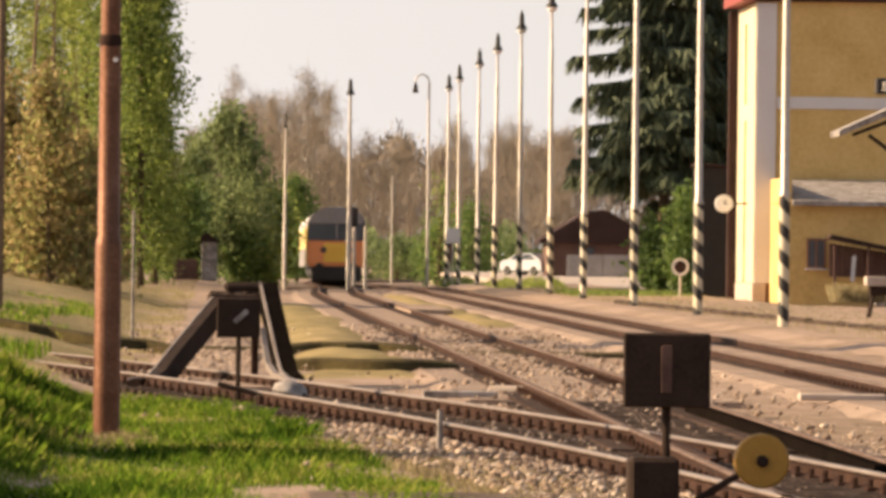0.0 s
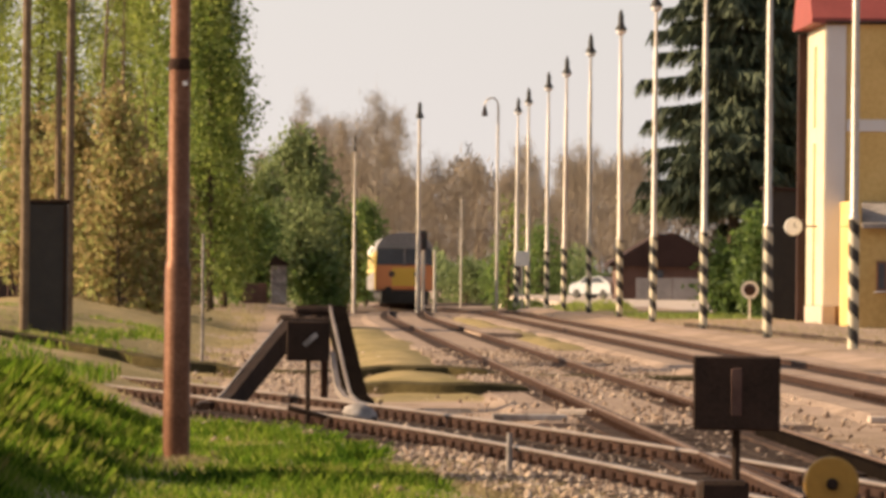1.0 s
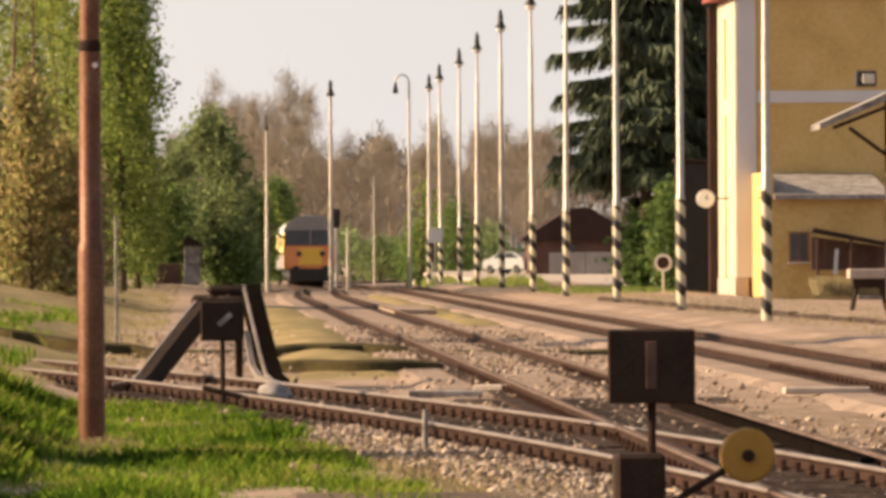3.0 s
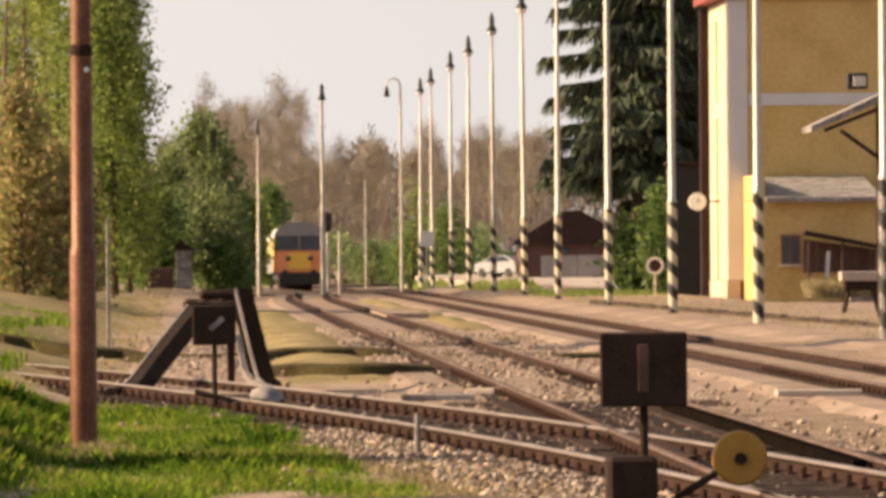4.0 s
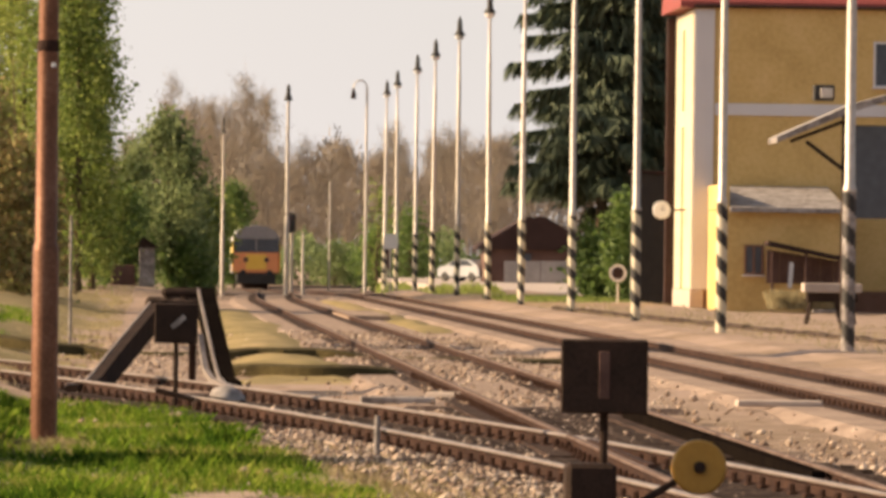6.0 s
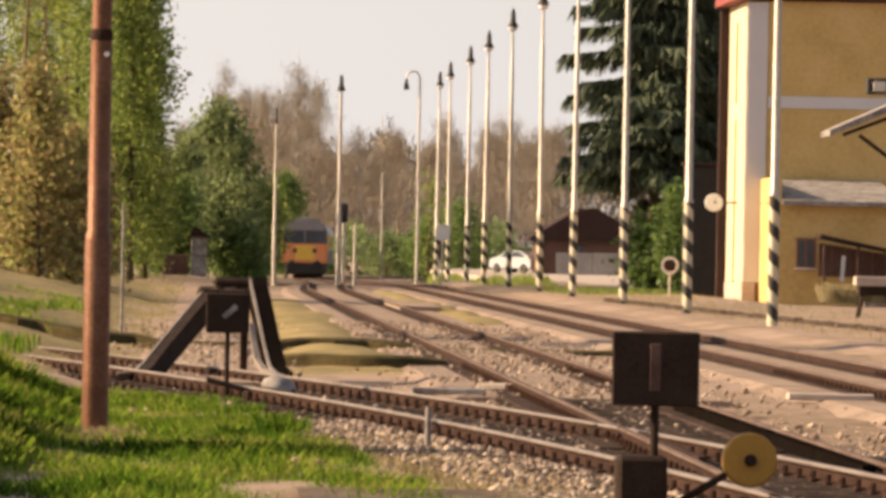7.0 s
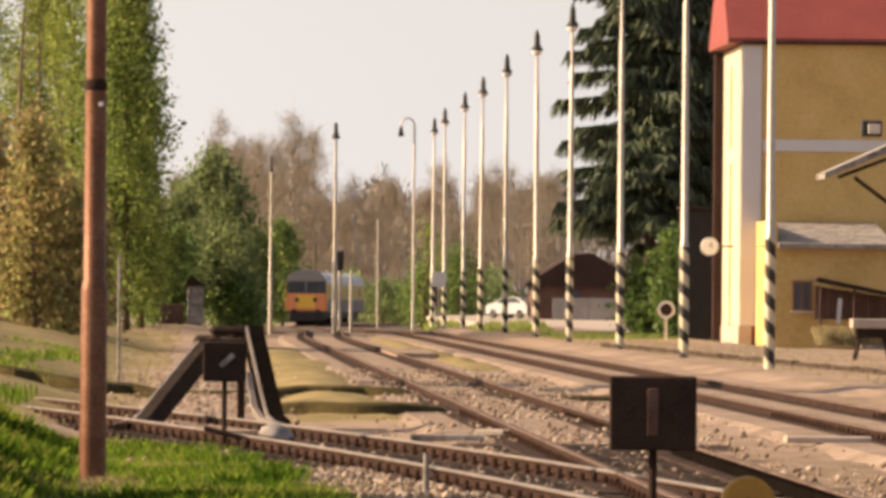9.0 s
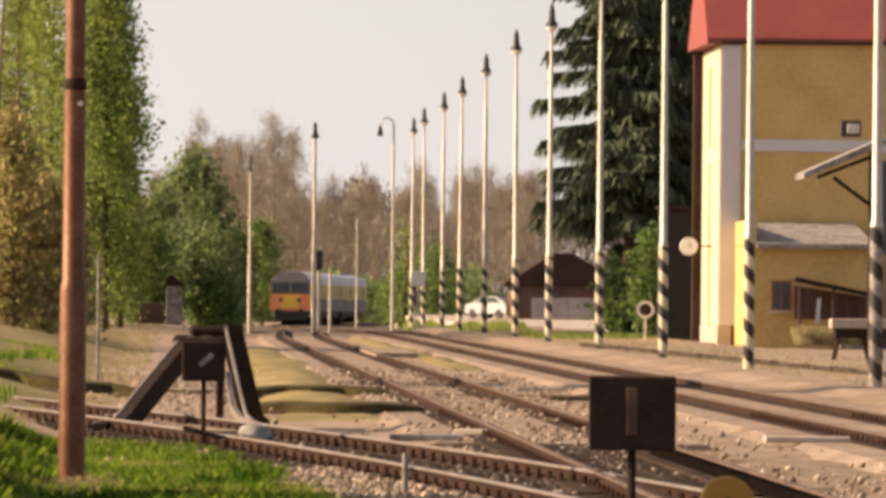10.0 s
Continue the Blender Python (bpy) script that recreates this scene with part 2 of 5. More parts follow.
def quads(name, rows, mat, parent=None):
    """rows: array of shape (n, k, 3), one small face each."""
    n, k = rows.shape[:2]
    me = bpy.data.meshes.new(name)
    me.vertices.add(n * k)
    me.vertices.foreach_set("co", rows.astype(np.float32).ravel())
    me.loops.add(n * k)
    me.loops.foreach_set("vertex_index", np.arange(n * k, dtype=np.int32))
    me.polygons.add(n)
    me.polygons.foreach_set("loop_start", np.arange(0, n * k, k, dtype=np.int32))
    me.update(calc_edges=True)
    me.validate()
    me.materials.append(M[mat])
    ob = new(name, me)
    ob.parent = parent
    return ob


# ---- ground ----
def fall(y):
    """The yard drops gently towards the far end."""
    return -0.0058 * min(max(y - 280.0, 0.0), 60.0) - 0.0033 * min(max(y - 340.0, 0.0), 240.0)


def bank(x, y):
    """The grassy bank beside the near siding."""
    near = max(0.0, min(1.0, (84.0 - y) / 14.0))
    rise = max(0.0, -1.35 - x)
    steep = min(0.85, 0.25 * rise)
    low = min(0.75, 0.16 * max(0.0, -1.6 - x))
    far = 0.4 * max(0.0, min(1.0, (y - 240) / 70)) * max(0.0, min(1.0, (2.6 - x) / 3.5)) * (1.0 if y < 640 else 0.0)
    return near * steep + (1 - near) * max(low, far)


def land(x, y):
    return fall(y) + bank(x, y)


def ground_sheet():
    xs = np.concatenate([[-3000, -900, -300, -120, -60, -30, -18], np.arange(-12, 30, 0.75), [36, 50, 80, 140, 300, 900, 3000]])
    ys = np.concatenate([[-400, -60, 0, 20], np.arange(30, 140, 1.5), np.arange(140, 420, 6), [440, 480, 520, 580, 640, 800, 1200, 2200, 4200]])
    rough = [[land(x, y) + (0.05 * noise.noise((x * 0.5, y * 0.25, 0)) + 0.03 * noise.noise((x * 1.7, y * 0.9, 3)) - 0.06 if -40 < x < 40 and 30 < y < 420 else -0.06) for x in xs] for y in ys]
    verts = [(x, y, z) for y, row in zip(ys, rough) for x, z in zip(xs, row)]
    w = len(xs)
    faces = [(j * w + i, j * w + i + 1, (j + 1) * w + i + 1, (j + 1) * w + i) for j in range(len(ys) - 1) for i in range(w - 1)]
    me = bpy.data.meshes.new("ground")
    me.from_pydata(verts, [], faces)
    me.materials.append(M["ground"])
    for p in me.polygons:
        p.use_smooth = True
    tagged(new("ground", me), "dry yard ground with sparse turf and gravel", "ground", kind="structure")


ground_sheet()


# ---- tracks ----
RAIL = 0.14


def siding_x(y):
    """Right-hand rail of the diverging siding."""
    d = y - 47.3
    return 5.16 - 0.08 * d - 0.00125 * d * d


BEND = [(200, 4.65), (225, 4.65), (250, 4.75), (300, 5.65), (347, 6.42), (380, 6.58), (419, 6.78), (455, 6.95), (485, 7.78), (517, 9.05), (540, 11.5), (567, 14.75), (600, 20.4), (640, 27.8), (700, 40.0), (760, 55.0)]


def far_x(y):
    """Centre of the main track, which bends to the right beyond the yard."""
    if y <= 225:
        return 4.65
    k = max(1, min(len(BEND) - 3, sum(1 for q in BEND if q[0] <= y) - 1))
    (ya, a), (yb, b), (yc, c), (yd, d) = BEND[k - 1:k + 3]
    m0, m1 = (c - a) / (yc - ya), (d - b) / (yd - yb)
    h = yc - yb
    t = (y - yb) / h
    return b * (2 * t ** 3 - 3 * t * t + 1) + c * (3 * t * t - 2 * t ** 3) + h * (m0 * (t ** 3 - 2 * t * t + t) + m1 * (t ** 3 - t * t))


def path_of(side, y0, y1, step):
    n = int((y1 - y0) / step)
    return [Vector((side(y0 + (y1 - y0) * k / n), y0 + (y1 - y0) * k / n, fall(y0 + (y1 - y0) * k / n))) for k in range(n + 1)]


HEAD = [(-0.036, 0.122), (-0.036, 0.136), (-0.028, 0.142), (0.028, 0.142), (0.036, 0.136), (0.036, 0.122)]
WEB = [(-0.075, -0.02), (-0.075, 0.012), (-0.014, 0.03), (-0.014, 0.095), (-0.035, 0.108), (-0.035, 0.124), (0.035, 0.124), (0.035, 0.108), (0.014, 0.095), (0.014, 0.03), (0.075, 0.012), (0.075, -0.02)]


def sweep(bm, outline, line, lift=0.0):
    loops = []
    for k, p in enumerate(line):
        d = (line[min(k + 1, len(line) - 1)] - line[max(k - 1, 0)]).normalized()
        s = Vector((d.y, -d.x, 0)).normalized()
        loops.append([bm.verts.new(p + s * a + Vector((0, 0, b + lift))) for a, b in outline])
    n = len(outline)
    for a, b in zip(loops, loops[1:]):
        for k in range(n):
            bm.faces.new((a[k], b[k], b[(k + 1) % n], a[(k + 1) % n]))
    bm.faces.new(loops[0])
    bm.faces.new(loops[-1][::-1])


def track(label, centre, y0, y1, step, sleepers_to, head="railhead", web="rust", gauge=1.5):
    tr = thing("railway_track", pose(0, 0, 0), label, "railway track", kind="structure")
    for s in (-1, 1):
        line = path_of(lambda y: centre(y) + s * gauge / 2, y0, y1, step)
        bm = bmesh.new()
        sweep(bm, WEB, line)
        rail = part("rail", bm, web, tr, "rust-brown rail with worn head")
        bm = bmesh.new()
        sweep(bm, HEAD, line, 0.001)
        part("rail_head", bm, head, rail, "worn steel running surface")
    bm = bmesh.new()
    box(bm, (2.5, 0.25, 0.14), (0, 0, -0.066), bevel=0.015)
    sl = mesh_of("sleeper", bm, "sleeper")
    bm = bmesh.new()
    for s in (-1, 1):
        for e in (-1, 1):
            box(bm, (0.09, 0.09, 0.035), (s * gauge / 2 + e * 0.09, 0, 0.02), bevel=0.01)
            rod(bm, (s * gauge / 2 + e * 0.10, 0, 0.04), (s * gauge / 2 + e * 0.10, 0, 0.095), 0.024, seg=6)
    cl = mesh_of("rail_clip", bm, "rust")
    y = y0 + 0.3
    rng = random.Random(round(y0 + 10 * centre(y0)))
    while y < sleepers_to:
        a = math.degrees(math.atan2(centre(y + 1) - centre(y - 1), 2.0))
        m = pose(centre(y), y, fall(y) + rng.uniform(-0.008, 0.004), 0, 0, -a + rng.uniform(-0.8, 0.8))
        ob = new("sleeper", sl)
        ob.parent, ob.matrix_basis = tr, m
        if y < 95:
            c = new("rail_clip", cl)
            c.parent = ob
        y += 0.62
    return tr


track("straight yard track with rusty rails on old sleepers", lambda y: far_x(y), 38, 640, 3.0, 190, "brownhead")
track("second yard track with rusty rails beside the platform", lambda y: 9.2, 38, 420, 6.0, 130, "brownhead")
track("curving siding track with rusty rails and clips", lambda y: siding_x(y) - 0.75, 36, 104, 1.5, 104, "railhead", "rust")


def check_rail():
    for x0, y0, x1, y1 in ((4.02, 52, 4.02, 60),):
        bm = bmesh.new()
        sweep(bm, WEB, [Vector((x0, y0, 0)), Vector((x1, y1, 0))])
        sweep(bm, HEAD, [Vector((x0, y0, 0)), Vector((x1, y1, 0))])
        tagged(part("check_rail", bm, "rust"), "short rusty check rail beside the running rail", "rail")


check_rail()


def turnout_timbers():
    """Long dark timbers that carry both tracks at the turnout."""
    tr = thing("turnout", pose(0, 0, 0), "dark oil-stained timbers of the turnout", "turnout", kind="structure")
    rng = random.Random(8)
    y = 44.6
    while y < 57:
        a, b = siding_x(y) - 2.1 + rng.uniform(-0.1, 0.1), 6.0 + rng.uniform(-0.1, 0.2)
        bm = bmesh.new()
        box(bm, (b - a, 0.24, 0.14), ((a + b) / 2, y, -0.05 + rng.uniform(-0.006, 0.004)), (0, 0, rng.uniform(-0.6, 0.6)), bevel=0.015)
        part("timber", bm, "sleeper", tr)
        y += 0.62


turnout_timbers()


def guard_timber():
    bm = bmesh.new()
    sweep(bm, [(-0.06, -0.06), (-0.06, 0.126), (0.05, 0.126), (0.05, -0.06)], [Vector((5.285, 51.2, 0)), Vector((5.285, 61, 0)), Vector((5.29, 72, 0))])
    tagged(part("guard_timber", bm, "flat_black"), "long dark guard timber beside the turnout rail", "beam")


guard_timber()


def stones():
    """Loose ballast between the rails and along the shoulders."""
    rng = np.random.default_rng(4)
    n = 34000
    y = 40 + 110 * rng.random(n) ** 1.6
    pick = rng.random(n)
    sid = np.array([siding_x(v) - 0.75 for v in y])
    x = np.where((pick < 0.42) & (y < 100), sid + rng.normal(0, 1.1, n), np.where(pick < 0.9, 4.65 + rng.normal(0, 1.15, n), 6.9 + rng.normal(0, 1.6, n)))
    r = 0.010 + 0.042 * rng.random(n) ** 3
    z = np.where((y > 77) & (np.abs(x - 4.65) < 1.75), 0.0, -0.045) + 0.03 * rng.random(n)
    back = rng.random(n) < 0.12
    y = np.where(back, 84 + 60 * rng.random(n), y)
    x = np.where(back, 0.1 + rng.normal(0, 0.6, n), x)
    z = np.where(back, 0.02 + 0.02 * rng.random(n), z)
    front = rng.random(n) < 0.22
    y = np.where(front, 42 + 24 * rng.random(n), y)
    sid = np.array([siding_x(v) - 0.75 for v in y])
    x = np.where(front, sid - 0.95 - 1.2 * rng.random(n) ** 1.4, x)
    z = np.where(front, -0.035 + 0.04 * rng.random(n), z)
    near_rail = np.minimum(np.abs(np.abs(x - 4.65) - 0.75), np.abs(np.abs(x - sid) - 0.75)) < 0.1
    patch = np.array([noise.noise((a * 0.7, b * 0.16, 11)) + 0.5 * noise.noise((a * 2.3, b * 0.6, 12)) for a, b in zip(x, y)])
    keep = ~near_rail & (x > -1.6) & (front | (patch > -0.12 + 0.25 * rng.normal(0, 1, n)))
    x, y, z, r = x[keep], y[keep], z[keep], r[keep]
    n = len(x)
    base = np.array([(1, 0, 0), (-1, 0, 0), (0, 1, 0), (0, -1, 0), (0, 0, 1), (0, 0, -1)], float)
    v = base[None] * (r[:, None, None] * rng.uniform(0.6, 1.35, (n, 6, 1)))
    a = rng.uniform(0, 6.28, n)
    c, s = np.cos(a), np.sin(a)
    vx = v[:, :, 0] * c[:, None] - v[:, :, 1] * s[:, None] + 0.3 * v[:, :, 2]
    vy = v[:, :, 0] * s[:, None] + v[:, :, 1] * c[:, None]
    p = np.stack([vx + x[:, None], vy + y[:, None], v[:, :, 2] * 0.8 + z[:, None] + 0.012], 2)
    tri = np.array([(0, 2, 4), (2, 1, 4), (1, 3, 4), (3, 0, 4), (2, 0, 5), (1, 2, 5), (3, 1, 5), (0, 3, 5)])
    me = bpy.data.meshes.new("ballast")
    idx = (tri[None] + 6 * np.arange(n)[:, None, None]).reshape(-1)
    me.vertices.add(n * 6)
    me.vertices.foreach_set("co", p.astype(np.float32).ravel())
    me.loops.add(len(idx))
    me.loops.foreach_set("vertex_index", idx.astype(np.int32))
    me.polygons.add(len(idx) // 3)
    me.polygons.foreach_set("loop_start", np.arange(0, len(idx), 3, dtype=np.int32))
    me.update(calc_edges=True)
    me.materials.append(M["stone"])
    tagged(new("ballast", me), "loose pale crushed stone between the rails", "ballast", kind="stuff")


stones()


def beds():
    def strip(name, side, y0, y1, step, half, mat, label, z=-0.03):
        line = path_of(side, y0, y1, step)
        bm = bmesh.new()
        rim = 0.35 if half > 0.5 else 0.1
        sweep(bm, [(-half - rim, -0.12), (-half, 0), (half, 0), (half + rim, -0.12)], line, z)
        tagged(part(name, bm, mat), label, "track bed", kind="structure")
    strip("ballast_bed", far_x, 36, 77, 4.0, 1.7, "oily_shaded", "dark oil-stained crushed stone in the turnout", -0.075)
    strip("ballast_bed", far_x, 77, 318, 4.0, 1.6, "ballast", "brown-grey crushed stone under the main track", 0.014)
    # The trees' shade over the bend is put into this dark bed.
    strip("ballast_bed", far_x, 318, 660, 4.0, 2.9, "oily_shaded", "crushed stone in the bend, coloured dark with the trees' shade", 0.014)
    # Shaded gravel beside the bend, painted as a dark strip.
    strip("ballast_bed", lambda y: 11.4, 352, 470, 8.0, 4.2, "oily_shaded", "dark strip of painted shade between the bend and the forecourt", 0.012)
    strip("ballast_bed", lambda y: 9.2, 36, 420, 8.0, 1.6, "ballast", "brown-grey crushed stone under the platform track", 0.016)
    # Dark strips combine rust stain with a shadow painted along each rail.
    for s in (-0.75, 0.75):
        strip("rust_shade_strip", lambda y: far_x(y) + s, 58, 330, 4.0, 0.33, "rust_shade", "rust-stained stones with the rail's shadow painted in", 0.021)
        strip("rust_shade_strip", lambda y: 9.2 + s, 36, 330, 6.0, 0.28, "rust_shade", "rust-stained stones with the rail's shadow painted in", 0.023)
    strip("ballast_bed", lambda y: 0.1 - 0.004 * (y - 86) + 0.12 * math.sin(y * 0.35), 82, 132, 2.0, 0.7, "ballast", "mauve-grey crushed stone behind the buffer stop", 0.03)
    # Widened on the near side, so rail shade and oil stain share the colour.
    strip("ballast_bed", lambda y: siding_x(y) - 0.9, 36, 104, 2.0, 1.75, "oily_shaded", "dark crushed stone under the siding, oil stain and rail shade in its colour", -0.085)


beds()


def turf(x0, x1, y0, y1, seed, label, cut=0.0):
    """A low mound of dry turf whose uneven rim dips under the gravel."""
    nx, ny = int((x1 - x0) / 0.22), int((y1 - y0) / 1.0)
    verts = []
    for j in range(ny + 1):
        for i in range(nx + 1):
            u, v = i / nx, j / ny
            x, y = x0 + (x1 - x0) * u, y0 + (y1 - y0) * v
            e = 0.16 * noise.noise((0.3, y * 0.22, seed + 9)) + 0.07 * noise.noise((0.6, y * 0.8, seed + 5))
            rim = max(0.0, min(u - 0.06 + e, 0.94 + e - u, v * 3, (1 - v) * 3)) * 2
            z = land(x, y) - 0.12 + 0.2 * min(1.0, rim * 1.5) + 0.05 * noise.noise((x * 0.8, y * 0.07, seed)) + 0.03 * noise.noise((x * 2.6, y * 0.2, seed + 3)) - cut
            verts.append((x, y, z))
    w = nx + 1
    me = bpy.data.meshes.new("turf")
    me.from_pydata(verts, [], [(j * w + i, j * w + i + 1, (j + 1) * w + i + 1, (j + 1) * w + i) for j in range(ny) for i in range(nx)])
    me.materials.append(M["verge"])
    for p in me.polygons:
        p.use_smooth = True
    tagged(new("turf", me), label, "turf", kind="structure")


turf(0.9, 3.6, 88, 215, 1, "low mound of dry olive turf between the tracks")
turf(-12.0, -0.75, 88, 262, 8, "dry olive turf verge along the siding", -0.06)
turf(5.9, 7.9, 150, 262, 5, "thin strip of dry turf between the tracks", 0.05)



def dark_ridge(x0, x1, y0, seed, label, rise=0.0):
    """A low dark ridge, giving a dark line across verge, turf and track beds."""
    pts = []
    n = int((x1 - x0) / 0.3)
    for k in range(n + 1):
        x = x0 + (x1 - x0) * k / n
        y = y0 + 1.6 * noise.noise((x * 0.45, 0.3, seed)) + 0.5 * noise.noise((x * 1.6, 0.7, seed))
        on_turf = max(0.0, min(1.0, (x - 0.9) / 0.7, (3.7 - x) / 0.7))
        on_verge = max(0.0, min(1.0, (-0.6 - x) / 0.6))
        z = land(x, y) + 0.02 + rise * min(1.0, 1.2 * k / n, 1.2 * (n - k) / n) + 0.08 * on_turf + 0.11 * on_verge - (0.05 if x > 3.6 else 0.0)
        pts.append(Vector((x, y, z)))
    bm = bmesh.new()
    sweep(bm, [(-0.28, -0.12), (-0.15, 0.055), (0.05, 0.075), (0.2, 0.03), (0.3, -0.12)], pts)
    tagged(part("dark_ridge", bm, "olive_brown", smooth=True), label, "turf", kind="structure")


dark_ridge(-9.0, 7.4, 112.0, 2, "low dark ridge across the verge")
dark_ridge(0.9, 3.5, 97.0, 5, "short dark ridge before the turf", -0.035)

# ---- platform and paving ----
def platform():
    bm = bmesh.new()
    rk = random.Random(31)
    y = 104.0
    while y < 216:
        box(bm, (0.2, 1.95, 0.26 + rk.uniform(-0.03, 0.03)), (15.07 - (y - 138) * 0.0228 + rk.uniform(-0.03, 0.03), y, 0.06), (rk.uniform(-1, 1), 0, 1.3 + rk.uniform(-0.6, 0.6)), bevel=0.03)
        y += 2.0
    tagged(part("platform_edging", bm, "sleeper"), "dark weathered edging across the earth platform", "kerb", kind="structure")
    bm = bmesh.new()
    prism(bm, [(11.7, -0.1), (12.6, 0.045), (15.0, 0.09), (18.5, 0.13), (18.5, -0.1)], 60, 330)
    tagged(part("platform", bm, "ground"), "dry grassy earth platform", "platform", kind="structure")
    bm = bmesh.new()
    prism(bm, [(285, -1.5), (285, 0.0), (420, 0.14), (490, 0.18), (490, -1.5)], 16.2, 40.0, "x")
    tagged(part("pavement", bm, "concrete"), "pale sunlit concrete forecourt", "pavement", kind="structure")


platform()


def dark_near_strip():
    # Low dark strip laid over the nearest ground.
    bm = bmesh.new()
    prism(bm, [(0.4, -0.12), (0.7, 0.012), (3.0, 0.012), (3.2, -0.12)], 24, 47.6)
    tagged(part("dark_near_strip", bm, "oily_shaded"), "dark strip of ground before the siding", "path", kind="structure")


dark_near_strip()


# ---- lamp poles ----
def striped(bm_a, bm_b, r, z0, z1, pitch, seg=20, rows_per=10):
    n = max(4, int((z1 - z0) / pitch * rows_per))
    for k in range(n):
        za, zb = z0 + (z1 - z0) * k / n, z0 + (z1 - z0) * (k + 1) / n
        for s in range(seg):
            u = (s / seg + (za + zb) / 2 / pitch) % 1.0
            bm = bm_a if u < 0.5 else bm_b
            vs = []
            for a, z in ((s, za), (s + 1, za), (s + 1, zb), (s, zb)):
                t = 2 * math.pi * a / seg
                vs.append(bm.verts.new((r * math.cos(t), r * math.sin(t), z)))
            bm.faces.new(vs)


def lamp_pole(height=12.0, light="cream"):
    ob = thing("lamp_pole", pose(0, 0, 0), "tall pale steel lamp pole with black and cream striped foot", "lamp pole", "platform lamp poles")
    a, b = bmesh.new(), bmesh.new()
    striped(a, b, 0.128, 0.0, 3.0, 0.62)
    bmesh.ops.remove_doubles(a, verts=a.verts, dist=0.0005)
    bmesh.ops.remove_doubles(b, verts=b.verts, dist=0.0005)
    part("dark_stripes", a, "black", ob, "black warning stripes")
    part("light_stripes", b, light, ob, "cream warning stripes")
    bm = bmesh.new()
    lathe(bm, [(0.123, 0.0), (0.123, 3.0), (0.13, 3.02), (0.125, 3.06), (0.095, 3.14), (0.095, 6.4), (0.088, 6.45), (0.075, 9.6), (0.06, 9.65), (0.05, height - 0.9)])
    part("pole", bm, "galv", ob, smooth=True)
    bm = bmesh.new()
    lathe(bm, [(0.05, height - 0.98), (0.14, height - 0.94), (0.2, height - 0.84), (0.2, height - 0.76)])
    part("globe", bm, "lampwhite", ob, "opal glass under the hood", smooth=True)
    bm = bmesh.new()
    lathe(bm, [(0.235, height - 0.78), (0.225, height - 0.72), (0.12, height - 0.55), (0.105, height - 0.2), (0.06, height - 0.05), (0.02, height + 0.05)])
    part("hood", bm, "black", ob, "dark bell-shaped lamp hood", smooth=True)
    return ob


def poles():
    # Nearest pole: light stripes are grey where the other poles have cream.
    near = lamp_pole(light="slate")
    tagged(near, "tall pale steel lamp pole with black and grey striped foot")
    near.matrix_basis = pose(13.1, 122, 0.1)
    first = lamp_pole()
    places = [(13.15, 150, 12.0), (13.1, 176, 12.0), (13.1, 203, 12.0), (13.1, 231, 12.0), (13.1, 254, 12.0), (13.1, 280, 12.0), (13.1, 305, 12.0), (13.1, 325, 12.0), (13.05, 349, 11.7), (13.05, 367, 11.6)]
    first.matrix_basis = pose(*places[0][:2], 0.1)
    for x, y, h in places[1:]:
        copy_thing(first, pose(x, y, 0.1 + fall(y), random.uniform(-0.25, 0.25), random.uniform(-0.3, 0.3), random.uniform(0, 360)))


poles()


def rust_post():
    ob = thing("steel_post", pose(-1.02, 62, -0.06), "tall rust-brown stepped steel tube post in the grass", "post")
    bm = bmesh.new()
    lathe(bm, [(0.128, 0), (0.126, 1.84), (0.12, 1.9), (0.106, 1.94), (0.102, 3.76)], 24)
    part("lower_tube", bm, "rustpost", ob, smooth=True)
    bm = bmesh.new()
    lathe(bm, [(0.10, 3.75), (0.108, 3.76), (0.108, 3.83), (0.096, 3.86)], 24)
    part("collar", bm, "rust", ob, "dark collar between the tubes", smooth=True)
    bm = bmesh.new()
    lathe(bm, [(0.096, 3.82), (0.092, 7.5), (0.07, 9.0)], 24)
    part("upper_tube", bm, "rustpost", ob, smooth=True)
    bm = bmesh.new()
    rod(bm, (0.05, -0.08, 3.62), (0.055, -0.125, 3.62), 0.024, seg=10)
    part("reflector", bm, "lampwhite", ob, "small pale bolt head")


rust_post()


def plain_post(name, x, y, h, r, mat, label, r1=None):
    bm = bmesh.new()
    lathe(bm, [(r, -0.3), (r, h * 0.3), (r * 0.96, h * 0.31), (r1 or r * 0.8, h)], 10)
    ob = part(name, bm, mat, smooth=True)
    ob.matrix_basis = pose(x, y, land(x, y))
    return tagged(ob, label, "post")


plain_post("marker_post", -1.5, 119, 2.45, 0.03, "slate", "slim grey marker post beside the dry verge")
plain_post("marker_stub", 2.02, 58, 0.36, 0.03, "slate", "short weathered marker stub beside the siding rails")
plain_post("signal_mast", 7.6, 330, 3.2, 0.08, "galv", "short pale mast among the weeds")
plain_post("lamp_mast", 13.0, 480, 8.0, 0.07, "galv", "slim distant grey mast")
# The last pole is out of view, added for its shadow across the turf.
for px, py, ph, pr in ((-4.72, 118, 11.5, 0.085), (-4.475, 128, 5.6, 0.07), (-4.3, 129.5, 11.5, 0.085), (-4.9, 95, 11.5, 0.085)):
    plain_post("timber_pole", px, py, ph, pr, "litbark", "tall thin dark timber pole by the trees", pr * 0.85)


